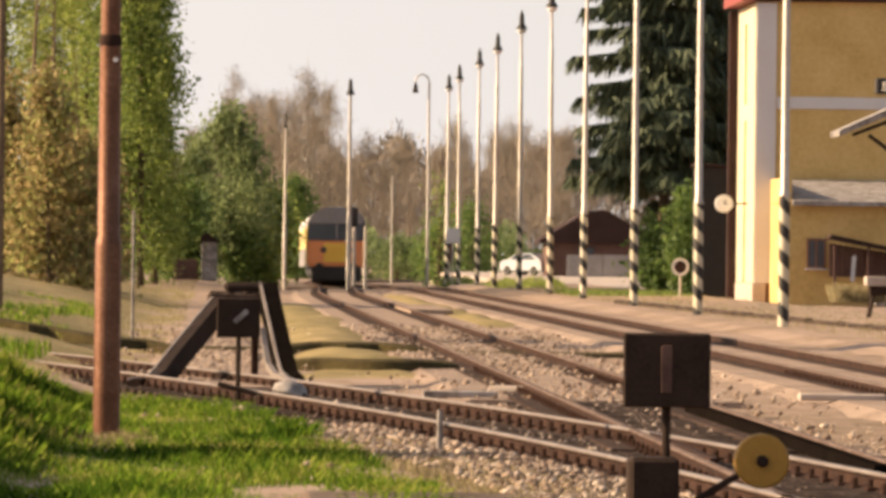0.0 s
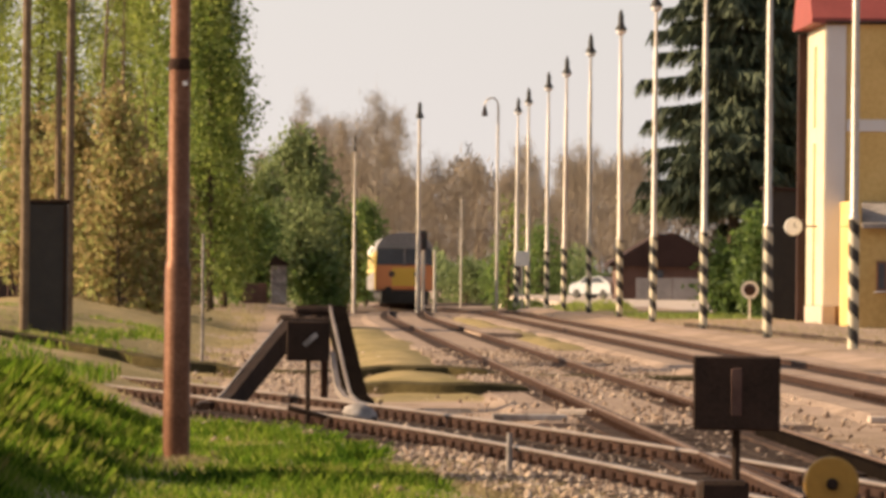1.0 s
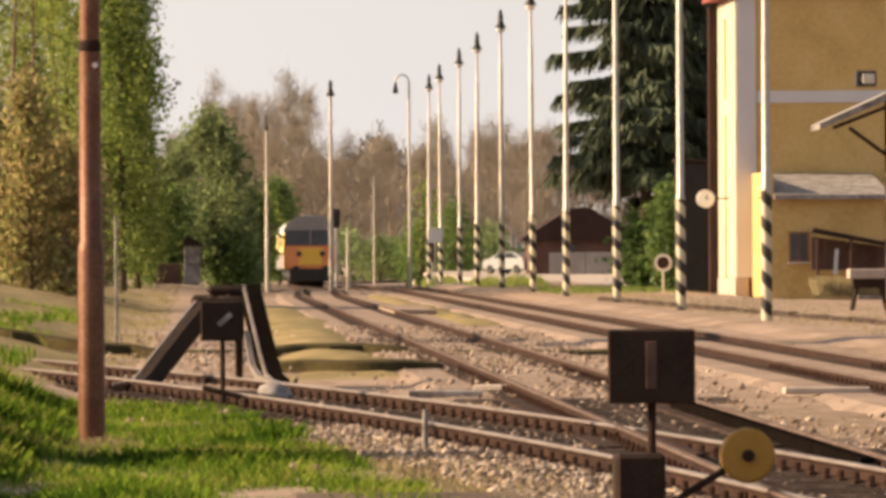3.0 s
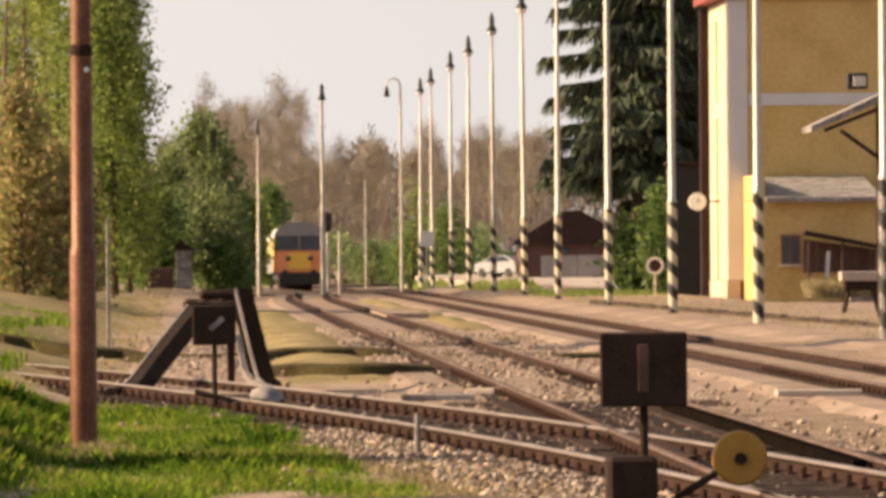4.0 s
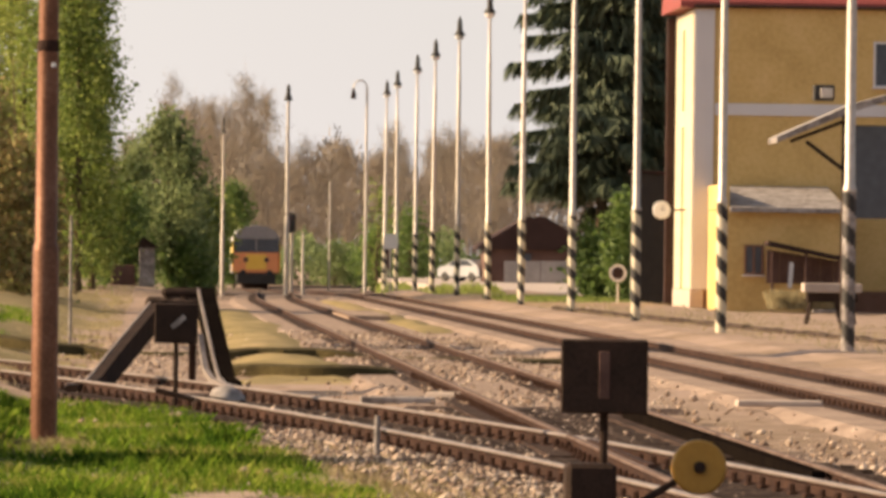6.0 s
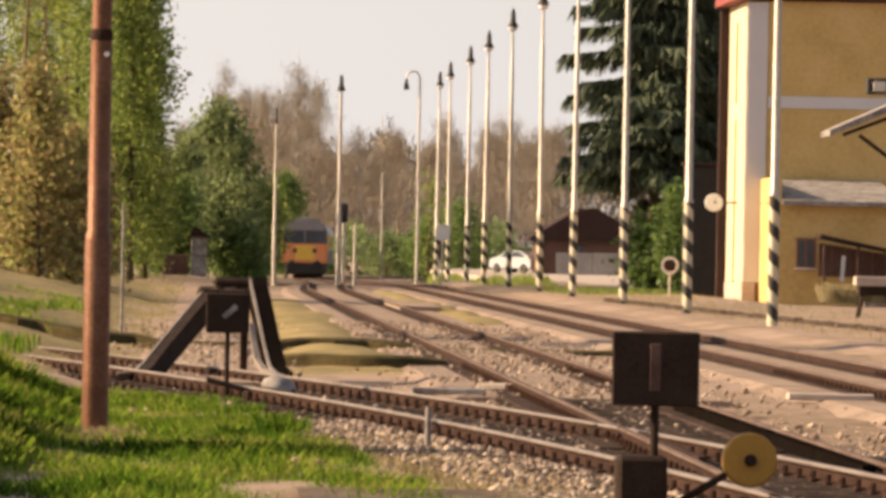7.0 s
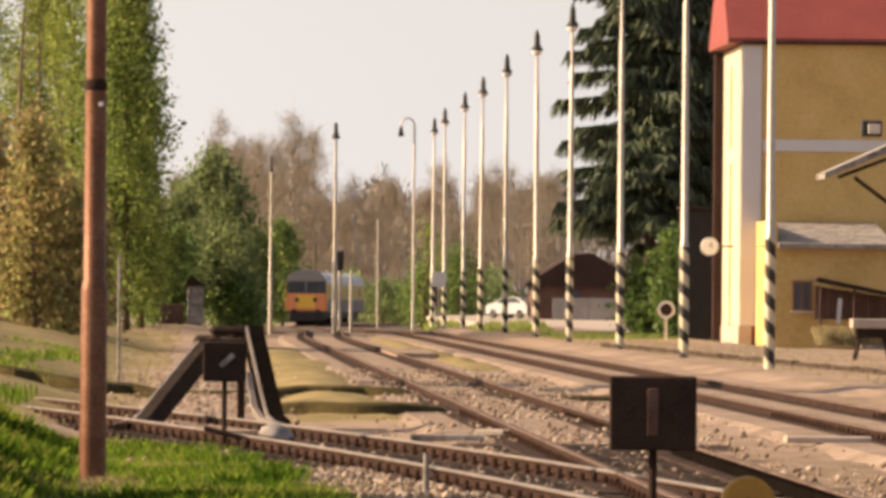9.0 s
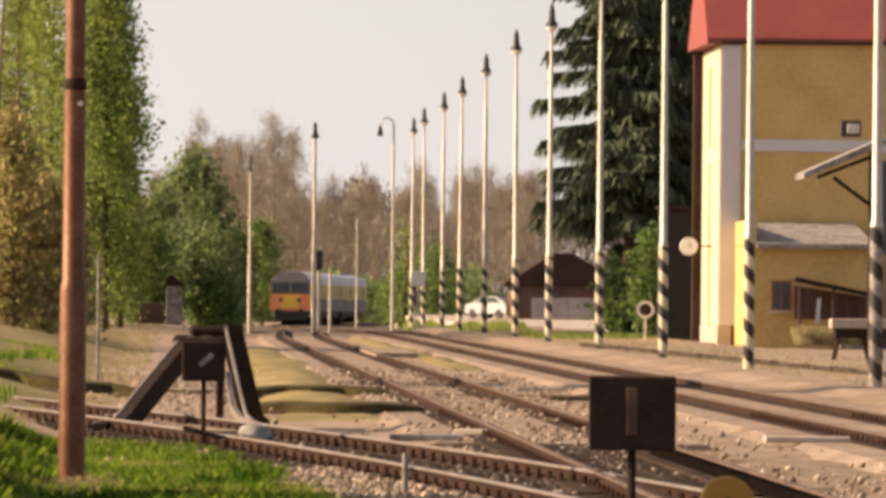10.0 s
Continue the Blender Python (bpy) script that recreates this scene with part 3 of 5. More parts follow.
def mast_lamp(x, y, h, r, hood):
    ob = thing("mast_lamp", pose(x, y, land(x, y)), "pale slender mast lamp beside the main track", "lamp pole")
    bm = bmesh.new()
    lathe(bm, [(r, -0.3), (r, h * 0.35), (r * 0.8, h * 0.36), (r * 0.6, h - 0.7)], 12)
    part("pole", bm, "galv", ob, smooth=True)
    bm = bmesh.new()
    lathe(bm, [(hood, h - 0.75), (hood * 0.9, h - 0.65), (hood * 0.5, h - 0.45), (hood * 0.45, h - 0.12), (0.03, h)], 12)
    part("hood", bm, "black", ob, "dark bell-shaped lamp hood", smooth=True)


mast_lamp(3.24, 305, 8.3, 0.09, 0.1)
mast_lamp(6.15, 300, 9.75, 0.11, 0.2)


def curved_lamp():
    ob = thing("street_lamp", pose(12.55, 385, fall(385) + 1.2), "grey street lamp with a curved arm and hanging hood", "street lamp")
    bm = bmesh.new()
    rod(bm, (0, 0, -1.5), (0, 0, 11.0), 0.10, 0.07)
    pts = [Vector((-0.4 + 0.4 * math.cos(a), 0, 11.0 + 0.45 * math.sin(a))) for a in np.linspace(0, math.pi, 9)]
    for a, b in zip(pts, pts[1:]):
        rod(bm, a, b, 0.05)
    part("pole", bm, "galv", ob)
    bm = bmesh.new()
    lathe(bm, [(0.17, 10.35), (0.16, 10.5), (0.09, 10.85), (0.04, 11.0)], at=(-0.8, 0, 0))
    part("hood", bm, "dark", ob, "dark hanging lamp hood")


curved_lamp()


# ---- switch stands ----
def switch_lantern(x, y, turn, label, width, sign):
    ob = thing("switch_lantern", pose(x, y, -0.02, 0, 0, turn), label, "switch lantern", "switch lanterns")
    bm = bmesh.new()
    box(bm, (width, 0.34, 0.50 if sign else 0.46), (0, 0, 1.01 if sign else 0.99), bevel=0.012)
    b = part("lantern_box", bm, "dark", ob, "dark brown sheet-steel box")
    bm = bmesh.new()
    if sign:
        box(bm, (0.075, 0.012, 0.32), (0.0, -0.174, 1.02), bevel=0.004)
        part("sign_plate", bm, "planks", b, "faded brown upright bar")
    else:
        box(bm, (0.06, 0.012, 0.2), (0.03, -0.174, 1.01), (0, 48, 0), bevel=0.004)
        part("sign_plate", bm, "slate", b, "dirty white slanting bar")
    bm = bmesh.new()
    rod(bm, (0, 0, -0.05), (0, 0, 0.77), 0.03)
    rod(bm, (0, 0, -0.02), (0, 0, 0.12), 0.06, 0.045)
    part("post", bm, "dark", ob)
    for vx in () if sign else (-0.1, 0.1):
        bm = bmesh.new()
        rod(bm, (vx, 0, 1.27), (vx, 0, 1.30), 0.05)
        part("vent", bm, "dark", ob)
    return ob


switch_lantern(3.07, 44, -4, "dark brown switch lantern box on a thin post beside the siding", 0.59, True)
switch_lantern(0.28, 75.5, -1, "dark switch lantern with a pale slanting bar on its post", 0.5, False)


def switch_stand(x, y, z, mat, label, r):
    ob = thing("switch_stand", pose(x, y, -0.03), label, "switch stand", "switch stands")
    bm = bmesh.new()
    box(bm, (0.34, 0.4, 0.5), (-0.74, 0, 0.18), bevel=0.03)
    box(bm, (1.2, 0.16, 0.06), (-0.2, 0.1, 0.0), bevel=0.02)
    part("base_box", bm, "dark", ob, "dark cast-iron housing")
    bm = bmesh.new()
    rod(bm, (-0.5, 0, 0.1), (0, 0, z + 0.03), 0.026)
    part("lever", bm, "dark", ob)
    bm = bmesh.new()
    lathe(bm, [(r * 0.92, -0.06), (r, -0.045), (r, 0.045), (r * 0.92, 0.06)], 28, (0, 0, z + 0.03), (90, 0, 0))
    w = part("counterweight", bm, mat, ob, "round painted counterweight")
    bm = bmesh.new()
    lathe(bm, [(0.042, 0.05), (0.042, 0.09), (0.024, 0.10)], 12, (0, 0, z + 0.03), (90, 0, 0))
    part("hub", bm, "dark", w, "dark hub bolt")
    return ob


switch_stand(3.72, 44.0, 0.38, "yellow", "switch stand with a round yellow counterweight", 0.187)


def toppled_stand():
    ob = thing("switch_stand", pose(0.8, 74.5, -0.03), "low switch stand with a pale grey domed weight", "switch stand", "switch stands")
    bm = bmesh.new()
    box(bm, (0.62, 0.45, 0.2), (-0.02, 0, 0.06), bevel=0.05)
    part("base_box", bm, "dark", ob, "dark cast-iron housing")
    bm = bmesh.new()
    lathe(bm, [(0.17, 0.12), (0.21, 0.16), (0.19, 0.23), (0.12, 0.285), (0.03, 0.31)], 20, (0.04, -0.05, 0), (0, 12, 0))
    part("counterweight", bm, "slate", ob, "pale grey domed weight", smooth=True)
    bm = bmesh.new()
    rod(bm, (-0.15, 0, 0.1), (-0.75, 0.1, 0.25), 0.03)
    part("lever", bm, "dark", ob)


toppled_stand()


def buffer_stop():
    ob = thing("buffer_stop", pose(0, 85, -0.03), "old buffer stop of two bent rails and a dark timber beam", "buffer stop")
    for x0, x1, zt, wide in ((-0.72, 0.08, 1.10, 0.085), (0.98, 0.72, 1.26, 0.12)):
        bm = bmesh.new()
        s = 1 if x0 < 0 else -1
        line = [Vector((x0 - 0.30 * s * (1 if x0 < 0 else 0), -2.0, 0.03)), Vector((x0 - 0.08 * s, -0.5, 0.05)), Vector((x0, 0, 0.12)), Vector((x0 + (x1 - x0) * 0.25, 0.8, 0.38)), Vector((x1, 3.2, zt))]
        sweep(bm, [(-wide, -0.24), (-wide, 0.06), (-wide * 0.5, 0.09), (wide, 0.09), (wide, -0.24)], line)
        # Right leg is blacker than the left: its shade is put into the colour.
        part("bent_rail", bm, "dark" if x0 < 0 else "flat_black", ob, "dark bent-up rail")
        bm = bmesh.new()
        # Wear and sunlight are both put into this pale edge strip.
        sweep(bm, [(-wide - 0.003, 0.05), (-wide - 0.003, 0.10), (-wide + 0.03, 0.10), (-wide + 0.03, 0.05)], line)
        part("rail_edge", bm, "railhead", ob, "worn upper edge with sunlight in its pale colour")
    # slim running rail that curls up before the far leg
    bm = bmesh.new()
    curl = [Vector((1.5, -3.4, 0.06)), Vector((1.05, -2.0, 0.10)), Vector((0.80, -1.2, 0.17)), Vector((0.70, -0.8, 0.30)), Vector((0.66, -0.55, 0.52)), Vector((0.63, -0.4, 0.74))]
    sweep(bm, [(-0.035, -0.05), (-0.035, 0.03), (0.035, 0.03), (0.035, -0.05)], curl)
    part("curled_rail", bm, "railhead", ob, "pale worn rail end curled upward")
    bm = bmesh.new()
    box(bm, (0.1, 0.12, 0.8), (0.55, 3.1, 0.4), bevel=0.01)
    part("prop", bm, "rust", ob, "rusty upright prop")
    bm = bmesh.new()
    box(bm, (0.92, 0.3, 0.24), (0.36, 3.2, 1.10), bevel=0.05)
    part("bumper_beam", bm, "sleeper", ob, "dark timber bumper beam")
    bm = bmesh.new()
    box(bm, (0.6, 0.22, 0.14), (0.42, 3.2, 1.28), bevel=0.05)
    part("top_block", bm, "dark", ob, "dark rounded block on the beam")


buffer_stop()


def loose_timber(x, y, length, turn, mat, label):
    bm = bmesh.new()
    box(bm, (length, 0.32, 0.085), (0, 0, 0.045), bevel=0.015)
    ob = part("loose_beam", bm, mat)
    ob.matrix_basis = pose(x, y, 0.0, 0, 0, turn)
    tagged(ob, label, "beam")


loose_timber(7.64, 78.9, 1.05, 0, "concrete", "pale weathered loose slab lying on the gravel")
loose_timber(2.97, 78.4, 0.9, 0, "slate", "pale concrete block lying between the tracks")
loose_timber(3.7, 81.5, 0.45, -20, "concrete", "pale concrete block lying between the tracks")


def crossing_pad():
    bm = bmesh.new()
    for k in range(4):
        box(bm, (1.15, 3.9, 0.2), (5.95 + 0.0, 180 + 4.0 * k, 0.04), bevel=0.02)
    tagged(part("crossing_slab", bm, "ballast"), "pale concrete crossing slabs between the tracks", "slab", kind="structure")


crossing_pad()


# ---- station building ----
def station():
    ob = thing("station_house", pose(0, 0, 0), "ochre station house with pale bands and a red roof", "building")
    x0, x1, y0, y1, h = 19.7, 34.0, 237.0, 245.2, 11.0
    bm = bmesh.new()
    box(bm, (x1 - x0, y1 - y0, h - 0.6), ((x0 + x1) / 2, (y0 + y1) / 2, 0.6 + (h - 0.6) / 2))
    wall = part("wall", bm, "ochre", ob, "ochre rendered wall")
    bm = bmesh.new()
    box(bm, (x1 - x0 + 0.1, y1 - y0 + 0.1, 1.2), ((x0 + x1) / 2, (y0 + y1) / 2, 0.1))
    part("plinth", bm, "plinth", ob, "brown plinth")
    bm = bmesh.new()
    box(bm, (0.5, y1 - y0 + 0.3, 1.16), (x0 + 0.15, (y0 + y1) / 2 - 0.02, 0.1), bevel=0.02)
    part("pale_plinth", bm, "concrete", ob, "pale pink plinth course")
    for name, size, at in (("corner_strip", (0.72, 0.06, h - 0.75), (x0 + 0.36, y0 - 0.03, 0.7 + (h - 0.75) / 2)),
                           ("band", (x1 - x0 - 0.76, 0.06, 0.44), ((x0 + x1) / 2 + 0.38, y0 - 0.03, 7.3)),
                           ("corner_strip", (0.06, 3.55, h - 0.75), (x0 - 0.03, y0 + 1.745, 0.7 + (h - 0.75) / 2)),
                           ("corner_strip", (0.06, 3.5, h - 0.75), (x0 - 0.03, y1 - 1.75, 0.7 + (h - 0.75) / 2)),
                           ("band", (0.06, y1 - y0 - 7.1, 0.6), (x0 - 0.03, (y0 + y1) / 2, 7.0)),
                           ("band", (0.06, y1 - y0 - 7.1, 0.6), (x0 - 0.03, (y0 + y1) / 2, h - 0.4))):
        bm = bmesh.new()
        box(bm, size, at, bevel=0.01)
        side = size[0] < 0.1
        part(name, bm, "cream" if side else "greywall", ob, "pale cream rendered strip" if side else "pale grey rendered band")
    bm = bmesh.new()
    e = 0.55
    f = 0.16
    lo = [(x0 - e, y0 - f), (x1 + e, y0 - f), (x1 + e, y1 + e), (x0 - e, y1 + e)]
    ridge = [(x0 - e, (y0 + y1) / 2), (x1 + e, (y0 + y1) / 2)]
    b0 = [bm.verts.new((*p, h + 0.02)) for p in lo]
    b1 = [bm.verts.new((*p, h + 0.22)) for p in lo]
    t = [bm.verts.new((*p, h + 4.0)) for p in ridge]
    bm.faces.new(b0[::-1])
    for k in range(4):
        bm.faces.new((b0[k], b0[(k + 1) % 4], b1[(k + 1) % 4], b1[k]))
    bm.faces.new((b1[0], b1[1], t[1], t[0]))
    bm.faces.new((b1[2], b1[3], t[0], t[1]))
    bm.faces.new((b1[1], b1[2], t[1]))
    bm.faces.new((b1[3], b1[0], t[0]))
    roof = part("roof", bm, "redroof", ob, "red sheet-metal gable roof")
    bm = bmesh.new()
    prism(bm, [(y0 + 0.05, h - 0.02), (y1 - 0.05, h - 0.02), ((y0 + y1) / 2, h + 3.6)], x0 + 0.02, x0 + 0.3, "x")
    part("gable", bm, "ochre", ob, "ochre gable wall")
    bm = bmesh.new()
    rod(bm, (x0 - 0.05, y0 - f - 0.05, h + 0.06), (x1 + e, y0 - f - 0.05, h + 0.06), 0.06)
    part("gutter", bm, "tile", roof, "dark red gutter")
    for wx in (26.9, 30.5):
        for wz in (9.0, 4.9):
            window(ob, wx, y0, wz, 1.2, 1.6)
    # Upright box giving a dark red-brown band at the rear corner.
    bm = bmesh.new()
    box(bm, (0.4, 0.5, h - 0.1), (x0 - 0.2, y1 - 0.3, (h - 0.1) / 2), bevel=0.02)
    part("rear_strip", bm, "tile", ob, "dark red-brown upright strip at the rear corner")
    # low annexe
    ax0, ax1, ay0 = 20.25, 24.45, 231.0
    bm = bmesh.new()
    box(bm, (ax1 - ax0, y0 - ay0, 3.65), ((ax0 + ax1) / 2, (ay0 + y0) / 2, 1.75))
    ann = part("annexe", bm, "ochre", ob, "low ochre annexe")
    bm = bmesh.new()
    prism(bm, [(ay0 - 0.45, 3.5), (ay0 - 0.45, 3.66), (y0 + 0.0, 4.5), (y0 + 0.0, 4.3)], ax0 + 0.265, ax1 + 0.2, "x")
    part("lean_to_roof", bm, "slate", ann, "weathered grey sheet lean-to roof")
    window(ob, 21.4, ay0, 1.8, 0.62, 1.0, "plinth")
    bm = bmesh.new()
    box(bm, (0.26, y0 - ay0, 0.9), (ax0 + 0.128, (ay0 + y0) / 2 - 0.01, 4.04), bevel=0.02)
    part("parapet", bm, "ochre", ann, "ochre parapet wall")


def window(parent, x, y, z, w, h, mat="greywall"):
    bm = bmesh.new()
    for dx in (-w / 2, w / 2, 0):
        box(bm, (0.08, 0.12, h + 0.08), (x + dx, y - 0.03, z), bevel=0.01)
    for dz in (-h / 2, h / 2):
        box(bm, (w + 0.08, 0.13, 0.08), (x, y - 0.03, z + dz), bevel=0.01)
    fr = part("window", bm, mat, parent, "pale window frame with dark panes")
    bm = bmesh.new()
    box(bm, (w - 0.06, 0.03, h - 0.06), (x, y - 0.012, z))
    part("pane", bm, "glass", fr, "dark window glass")
    bm = bmesh.new()
    box(bm, (w + 0.2, 0.16, 0.05), (x, y - 0.06, z - h / 2 - 0.06), bevel=0.01)
    part("sill", bm, "greywall", fr)


station()


def side_block():
    # Tall black block for the dark patch left of the house.
    ob = thing("dark_upright_block", pose(19.55, 256, 0.0), "tall dark block beside the station house", "shed")
    bm = bmesh.new()
    box(bm, (1.3, 2.0, 5.2), (0, 0, 2.55), bevel=0.03)
    part("body", bm, "black", ob)
    bm = bmesh.new()
    box(bm, (1.5, 2.2, 0.12), (0, 0, 5.2), (0, 3, 0), bevel=0.02)
    part("roof", bm, "tile", ob, "dark red sheet on top")


side_block()


def neighbour():
    ob = thing("neighbour_house", pose(27.2, 300, 0.0), "house with a faded red gable roof", "building")
    bm = bmesh.new()
    box(bm, (6.4, 8, 7.2), (0.3, 4, 3.6))
    part("wall", bm, "plinth", ob, "brown wall")
    bm = bmesh.new()
    prism(bm, [(-4.0, 6.8), (-4.0, 7.1), (0.0, 11.6), (4.0, 7.1), (4.0, 6.8)], -0.5, 8.5)
    part("roof", bm, "redroof", ob, "faded red gable roof")


neighbour()


def porch():
    """Brown timber lean-to beside the annexe window."""
    ob = thing("timber_shelter", pose(22.95, 229.2, 0.38), "brown timber lean-to shelter beside the annexe", "shelter")
    bm = bmesh.new()
    prism(bm, [(-1.3, 1.95), (-1.25, 2.1), (1.5, 1.55), (1.5, 1.42)], -0.7, 0.9)
    part("roof", bm, "tile", ob, "dark sloping board roof")
    for k in range(11):
        bm = bmesh.new()
        hgt = 1.78 - 0.035 * k
        box(bm, (0.235, 0.04, hgt - 0.6), (-1.1 + 0.24 * k, 0.5 + 0.02 * (k % 2), hgt / 2 + 0.3), bevel=0.005)
        part("board", bm, "planks", ob)
    for x in (-1.1, 0.1, 1.3):
        bm = bmesh.new()
        box(bm, (0.1, 0.1, 2.05), (x, -0.5, 0.66), bevel=0.01)
        part("post", bm, "planks", ob)
    bm = bmesh.new()
    box(bm, (0.14, 0.03, 0.9), (-0.45, -0.55, 0.9), (0, 4, 0))
    part("loose_board", bm, "greywall", ob, "pale upright board")


porch()


def canopy():
    ob = thing("platform_canopy", pose(17.1, 160, 0.1), "grey platform canopy on a dark post with a brace", "canopy")
    bm = bmesh.new()
    prism(bm, [(-1.85, 4.58), (-1.85, 4.72), (0.0, 5.55), (1.9, 6.1), (1.9, 5.95), (0.0, 5.36)], -1.2, 1.2)
    part("roof", bm, "slate", ob, "weathered grey canopy roof")
    bm = bmesh.new()
    rod(bm, (-0.05, 0, -0.1), (-0.05, 0, 5.4), 0.085)
    part("post", bm, "dark", ob)
    bm = bmesh.new()
    rod(bm, (-0.05, -0.9, 3.85), (-1.1, -0.9, 4.62), 0.05)
    rod(bm, (-1.5, -0.9, 4.62), (0.0, -0.9, 5.2), 0.045)
    part("brace", bm, "dark", ob)
    # Dark block fills the opening under the canopy roof.
    bm = bmesh.new()
    box(bm, (1.7, 1.6, 2.3), (1.0, 0.3, 3.9), bevel=0.02)
    part("under_roof_block", bm, "glass", ob, "dark block filling the opening under the roof")
    bm = bmesh.new()
    box(bm, (0.52, 0.3, 0.4), (-0.62, -0.2, 5.84), bevel=0.03)
    b = part("lamp_box", bm, "black", ob, "dark floodlight housing")
    bm = bmesh.new()
    box(bm, (0.3, 0.03, 0.24), (-0.56, -0.365, 5.84), bevel=0.01)
    part("lamp_glass", bm, "galv", b, "pale floodlight glass")


canopy()


def bench():
    ob = thing("bench", pose(17.96, 172, 0.1), "concrete-topped bench on dark legs beside the platform", "bench")
    bm = bmesh.new()
    box(bm, (1.55, 0.7, 0.25), (0.06, 0, 0.98), bevel=0.02)
    part("bench_top", bm, "concrete", ob, "pale sunlit slab")
    bm = bmesh.new()
    box(bm, (1.34, 0.5, 0.26), (0.06, 0, 0.73), bevel=0.02)
    part("apron", bm, "dark", ob)
    for e in (-1, 1):
        bm = bmesh.new()
        rod(bm, (-0.46, e * 0.16, 0.8), (-0.62, e * 0.2, -0.02), 0.045)
        part("leg", bm, "dark", ob)
    bm = bmesh.new()
    prism(bm, [(0.12, 0.62), (0.28, -0.02), (0.72, -0.02), (0.62, 0.62)], -0.2, 0.2)
    part("end_panel", bm, "dark", ob, "dark tapered end panel")
    bm = bmesh.new()
    box(bm, (0.66, 0.3, 0.1), (-0.12, 0, 0.36), bevel=0.01)
    part("shelf", bm, "slate", ob, "grey lower shelf")


bench()


def wall_clock():
    ob = thing("station_clock", pose(18.75, 239.5, 3.6), "round white station clock on a dark bracket", "clock")
    bm = bmesh.new()
    lathe(bm, [(0.31, -0.09), (0.33, -0.07), (0.33, 0.07), (0.31, 0.09)], 24, (0, 0, 0), (90, 0, 0))
    part("case", bm, "white", ob, "white round case")
    bm = bmesh.new()
    box(bm, (0.03, 0.012, 0.2), (0.03, -0.1, 0.08), (0, 20, 0))
    box(bm, (0.03, 0.012, 0.15), (0.06, -0.1, 0.0), (0, 80, 0))
    part("clock_hand", bm, "dark", ob)
    bm = bmesh.new()
    lathe(bm, [(0.27, 0.088), (0.27, 0.096)], 24, (0, 0, 0), (90, 0, 0))
    part("dial", bm, "lampwhite", ob, "plain white dial")
    bm = bmesh.new()
    rod(bm, (0.3, 0, 0), (0.9, 0, 0.02), 0.03)
    part("bracket", bm, "dark", ob)


wall_clock()


def round_sign(x, y, z, r, face, label, pole=True):
    ob = thing("round_sign", pose(x, y, fall(y)), label, "sign")
    bm = bmesh.new()
    lathe(bm, [(r, -0.02), (r, 0.02)], 24, (0, 0, z), (90, 0, 0))
    part("disc", bm, "white", ob, "white disc rim")
    bm = bmesh.new()
    lathe(bm, [(r * 0.68, -0.012), (r * 0.68, 0.012)], 24, (0, -0.035, z), (90, 0, 0))
    part("disc_centre", bm, face, ob, "dark red centre")
    bm = bmesh.new()
    rod(bm, (0, 0.05, -0.2), (0, 0.05, z), 0.04)
    part("post", bm, "galv", ob)


round_sign(17.2, 240, 1.25, 0.33, "tile", "round red and white sign on a post")


def board_sign(x, y, z, w, h, mat, label):
    ob = thing("board_sign", pose(x, y, fall(y)), label, "sign")
    bm = bmesh.new()
    box(bm, (w, 0.05, h), (0, 0, z), bevel=0.01)
    part("board", bm, mat, ob)
    bm = bmesh.new()
    rod(bm, (0, 0.06, -0.2), (0, 0.06, z + h / 2), 0.05)
    part("post", bm, "galv", ob)


board_sign(12.6, 345, 2.9, 0.75, 0.8, "white", "white square board on a post")
board_sign(13.4, 372, 2.2, 0.5, 1.4, "planks", "brown upright board on a post")


def signal(x, y, h):
    ob = thing("rail_signal", pose(x, y, fall(y)), "dark signal head on a pale mast", "signal")
    bm = bmesh.new()
    rod(bm, (0, 0, -0.2), (0, 0, h), 0.09)
    part("mast", bm, "galv", ob)
    bm = bmesh.new()
    box(bm, (0.45, 0.3, 0.95), (-0.05, -0.1, h), bevel=0.08)
    hd = part("signal_head", bm, "black", ob, "black signal head")
    bm = bmesh.new()
    lathe(bm, [(0.1, -0.02), (0.1, 0.02)], 14, (-0.05, -0.27, h + 0.22), (90, 0, 0))
    part("lens", bm, "lens", hd, "dark signal lens")


signal(6.86, 322, 3.6)


# ---- cottage, shed and car beyond the forecourt ----
def cottage():
    ob = thing("cottage", pose(25.1, 424, 0.14), "low dark cottage with a brown hipped roof", "building")
    bm = bmesh.new()
    box(bm, (6.8, 6, 2.3), (0, 3, 1.15))
    part("wall", bm, "planks", ob, "dark wall")
    bm = bmesh.new()
    prism(bm, [(-4.0, 2.15), (-3.9, 2.35), (-0.7, 4.3), (0.5, 4.3), (3.9, 2.3), (4.0, 2.1)], -0.4, 6.4)
    part("roof", bm, "tile", ob, "brown tiled roof")
    bm = bmesh.new()
    box(bm, (1.0, 0.1, 1.0), (-0.9, -0.03, 1.4), bevel=0.02)
    part("window", bm, "glass", ob, "dark window")
    bm = bmesh.new()
    box(bm, (0.5, 0.5, 0.8), (0.3, 3, 4.0))
    part("chimney", bm, "plinth", ob)


cottage()


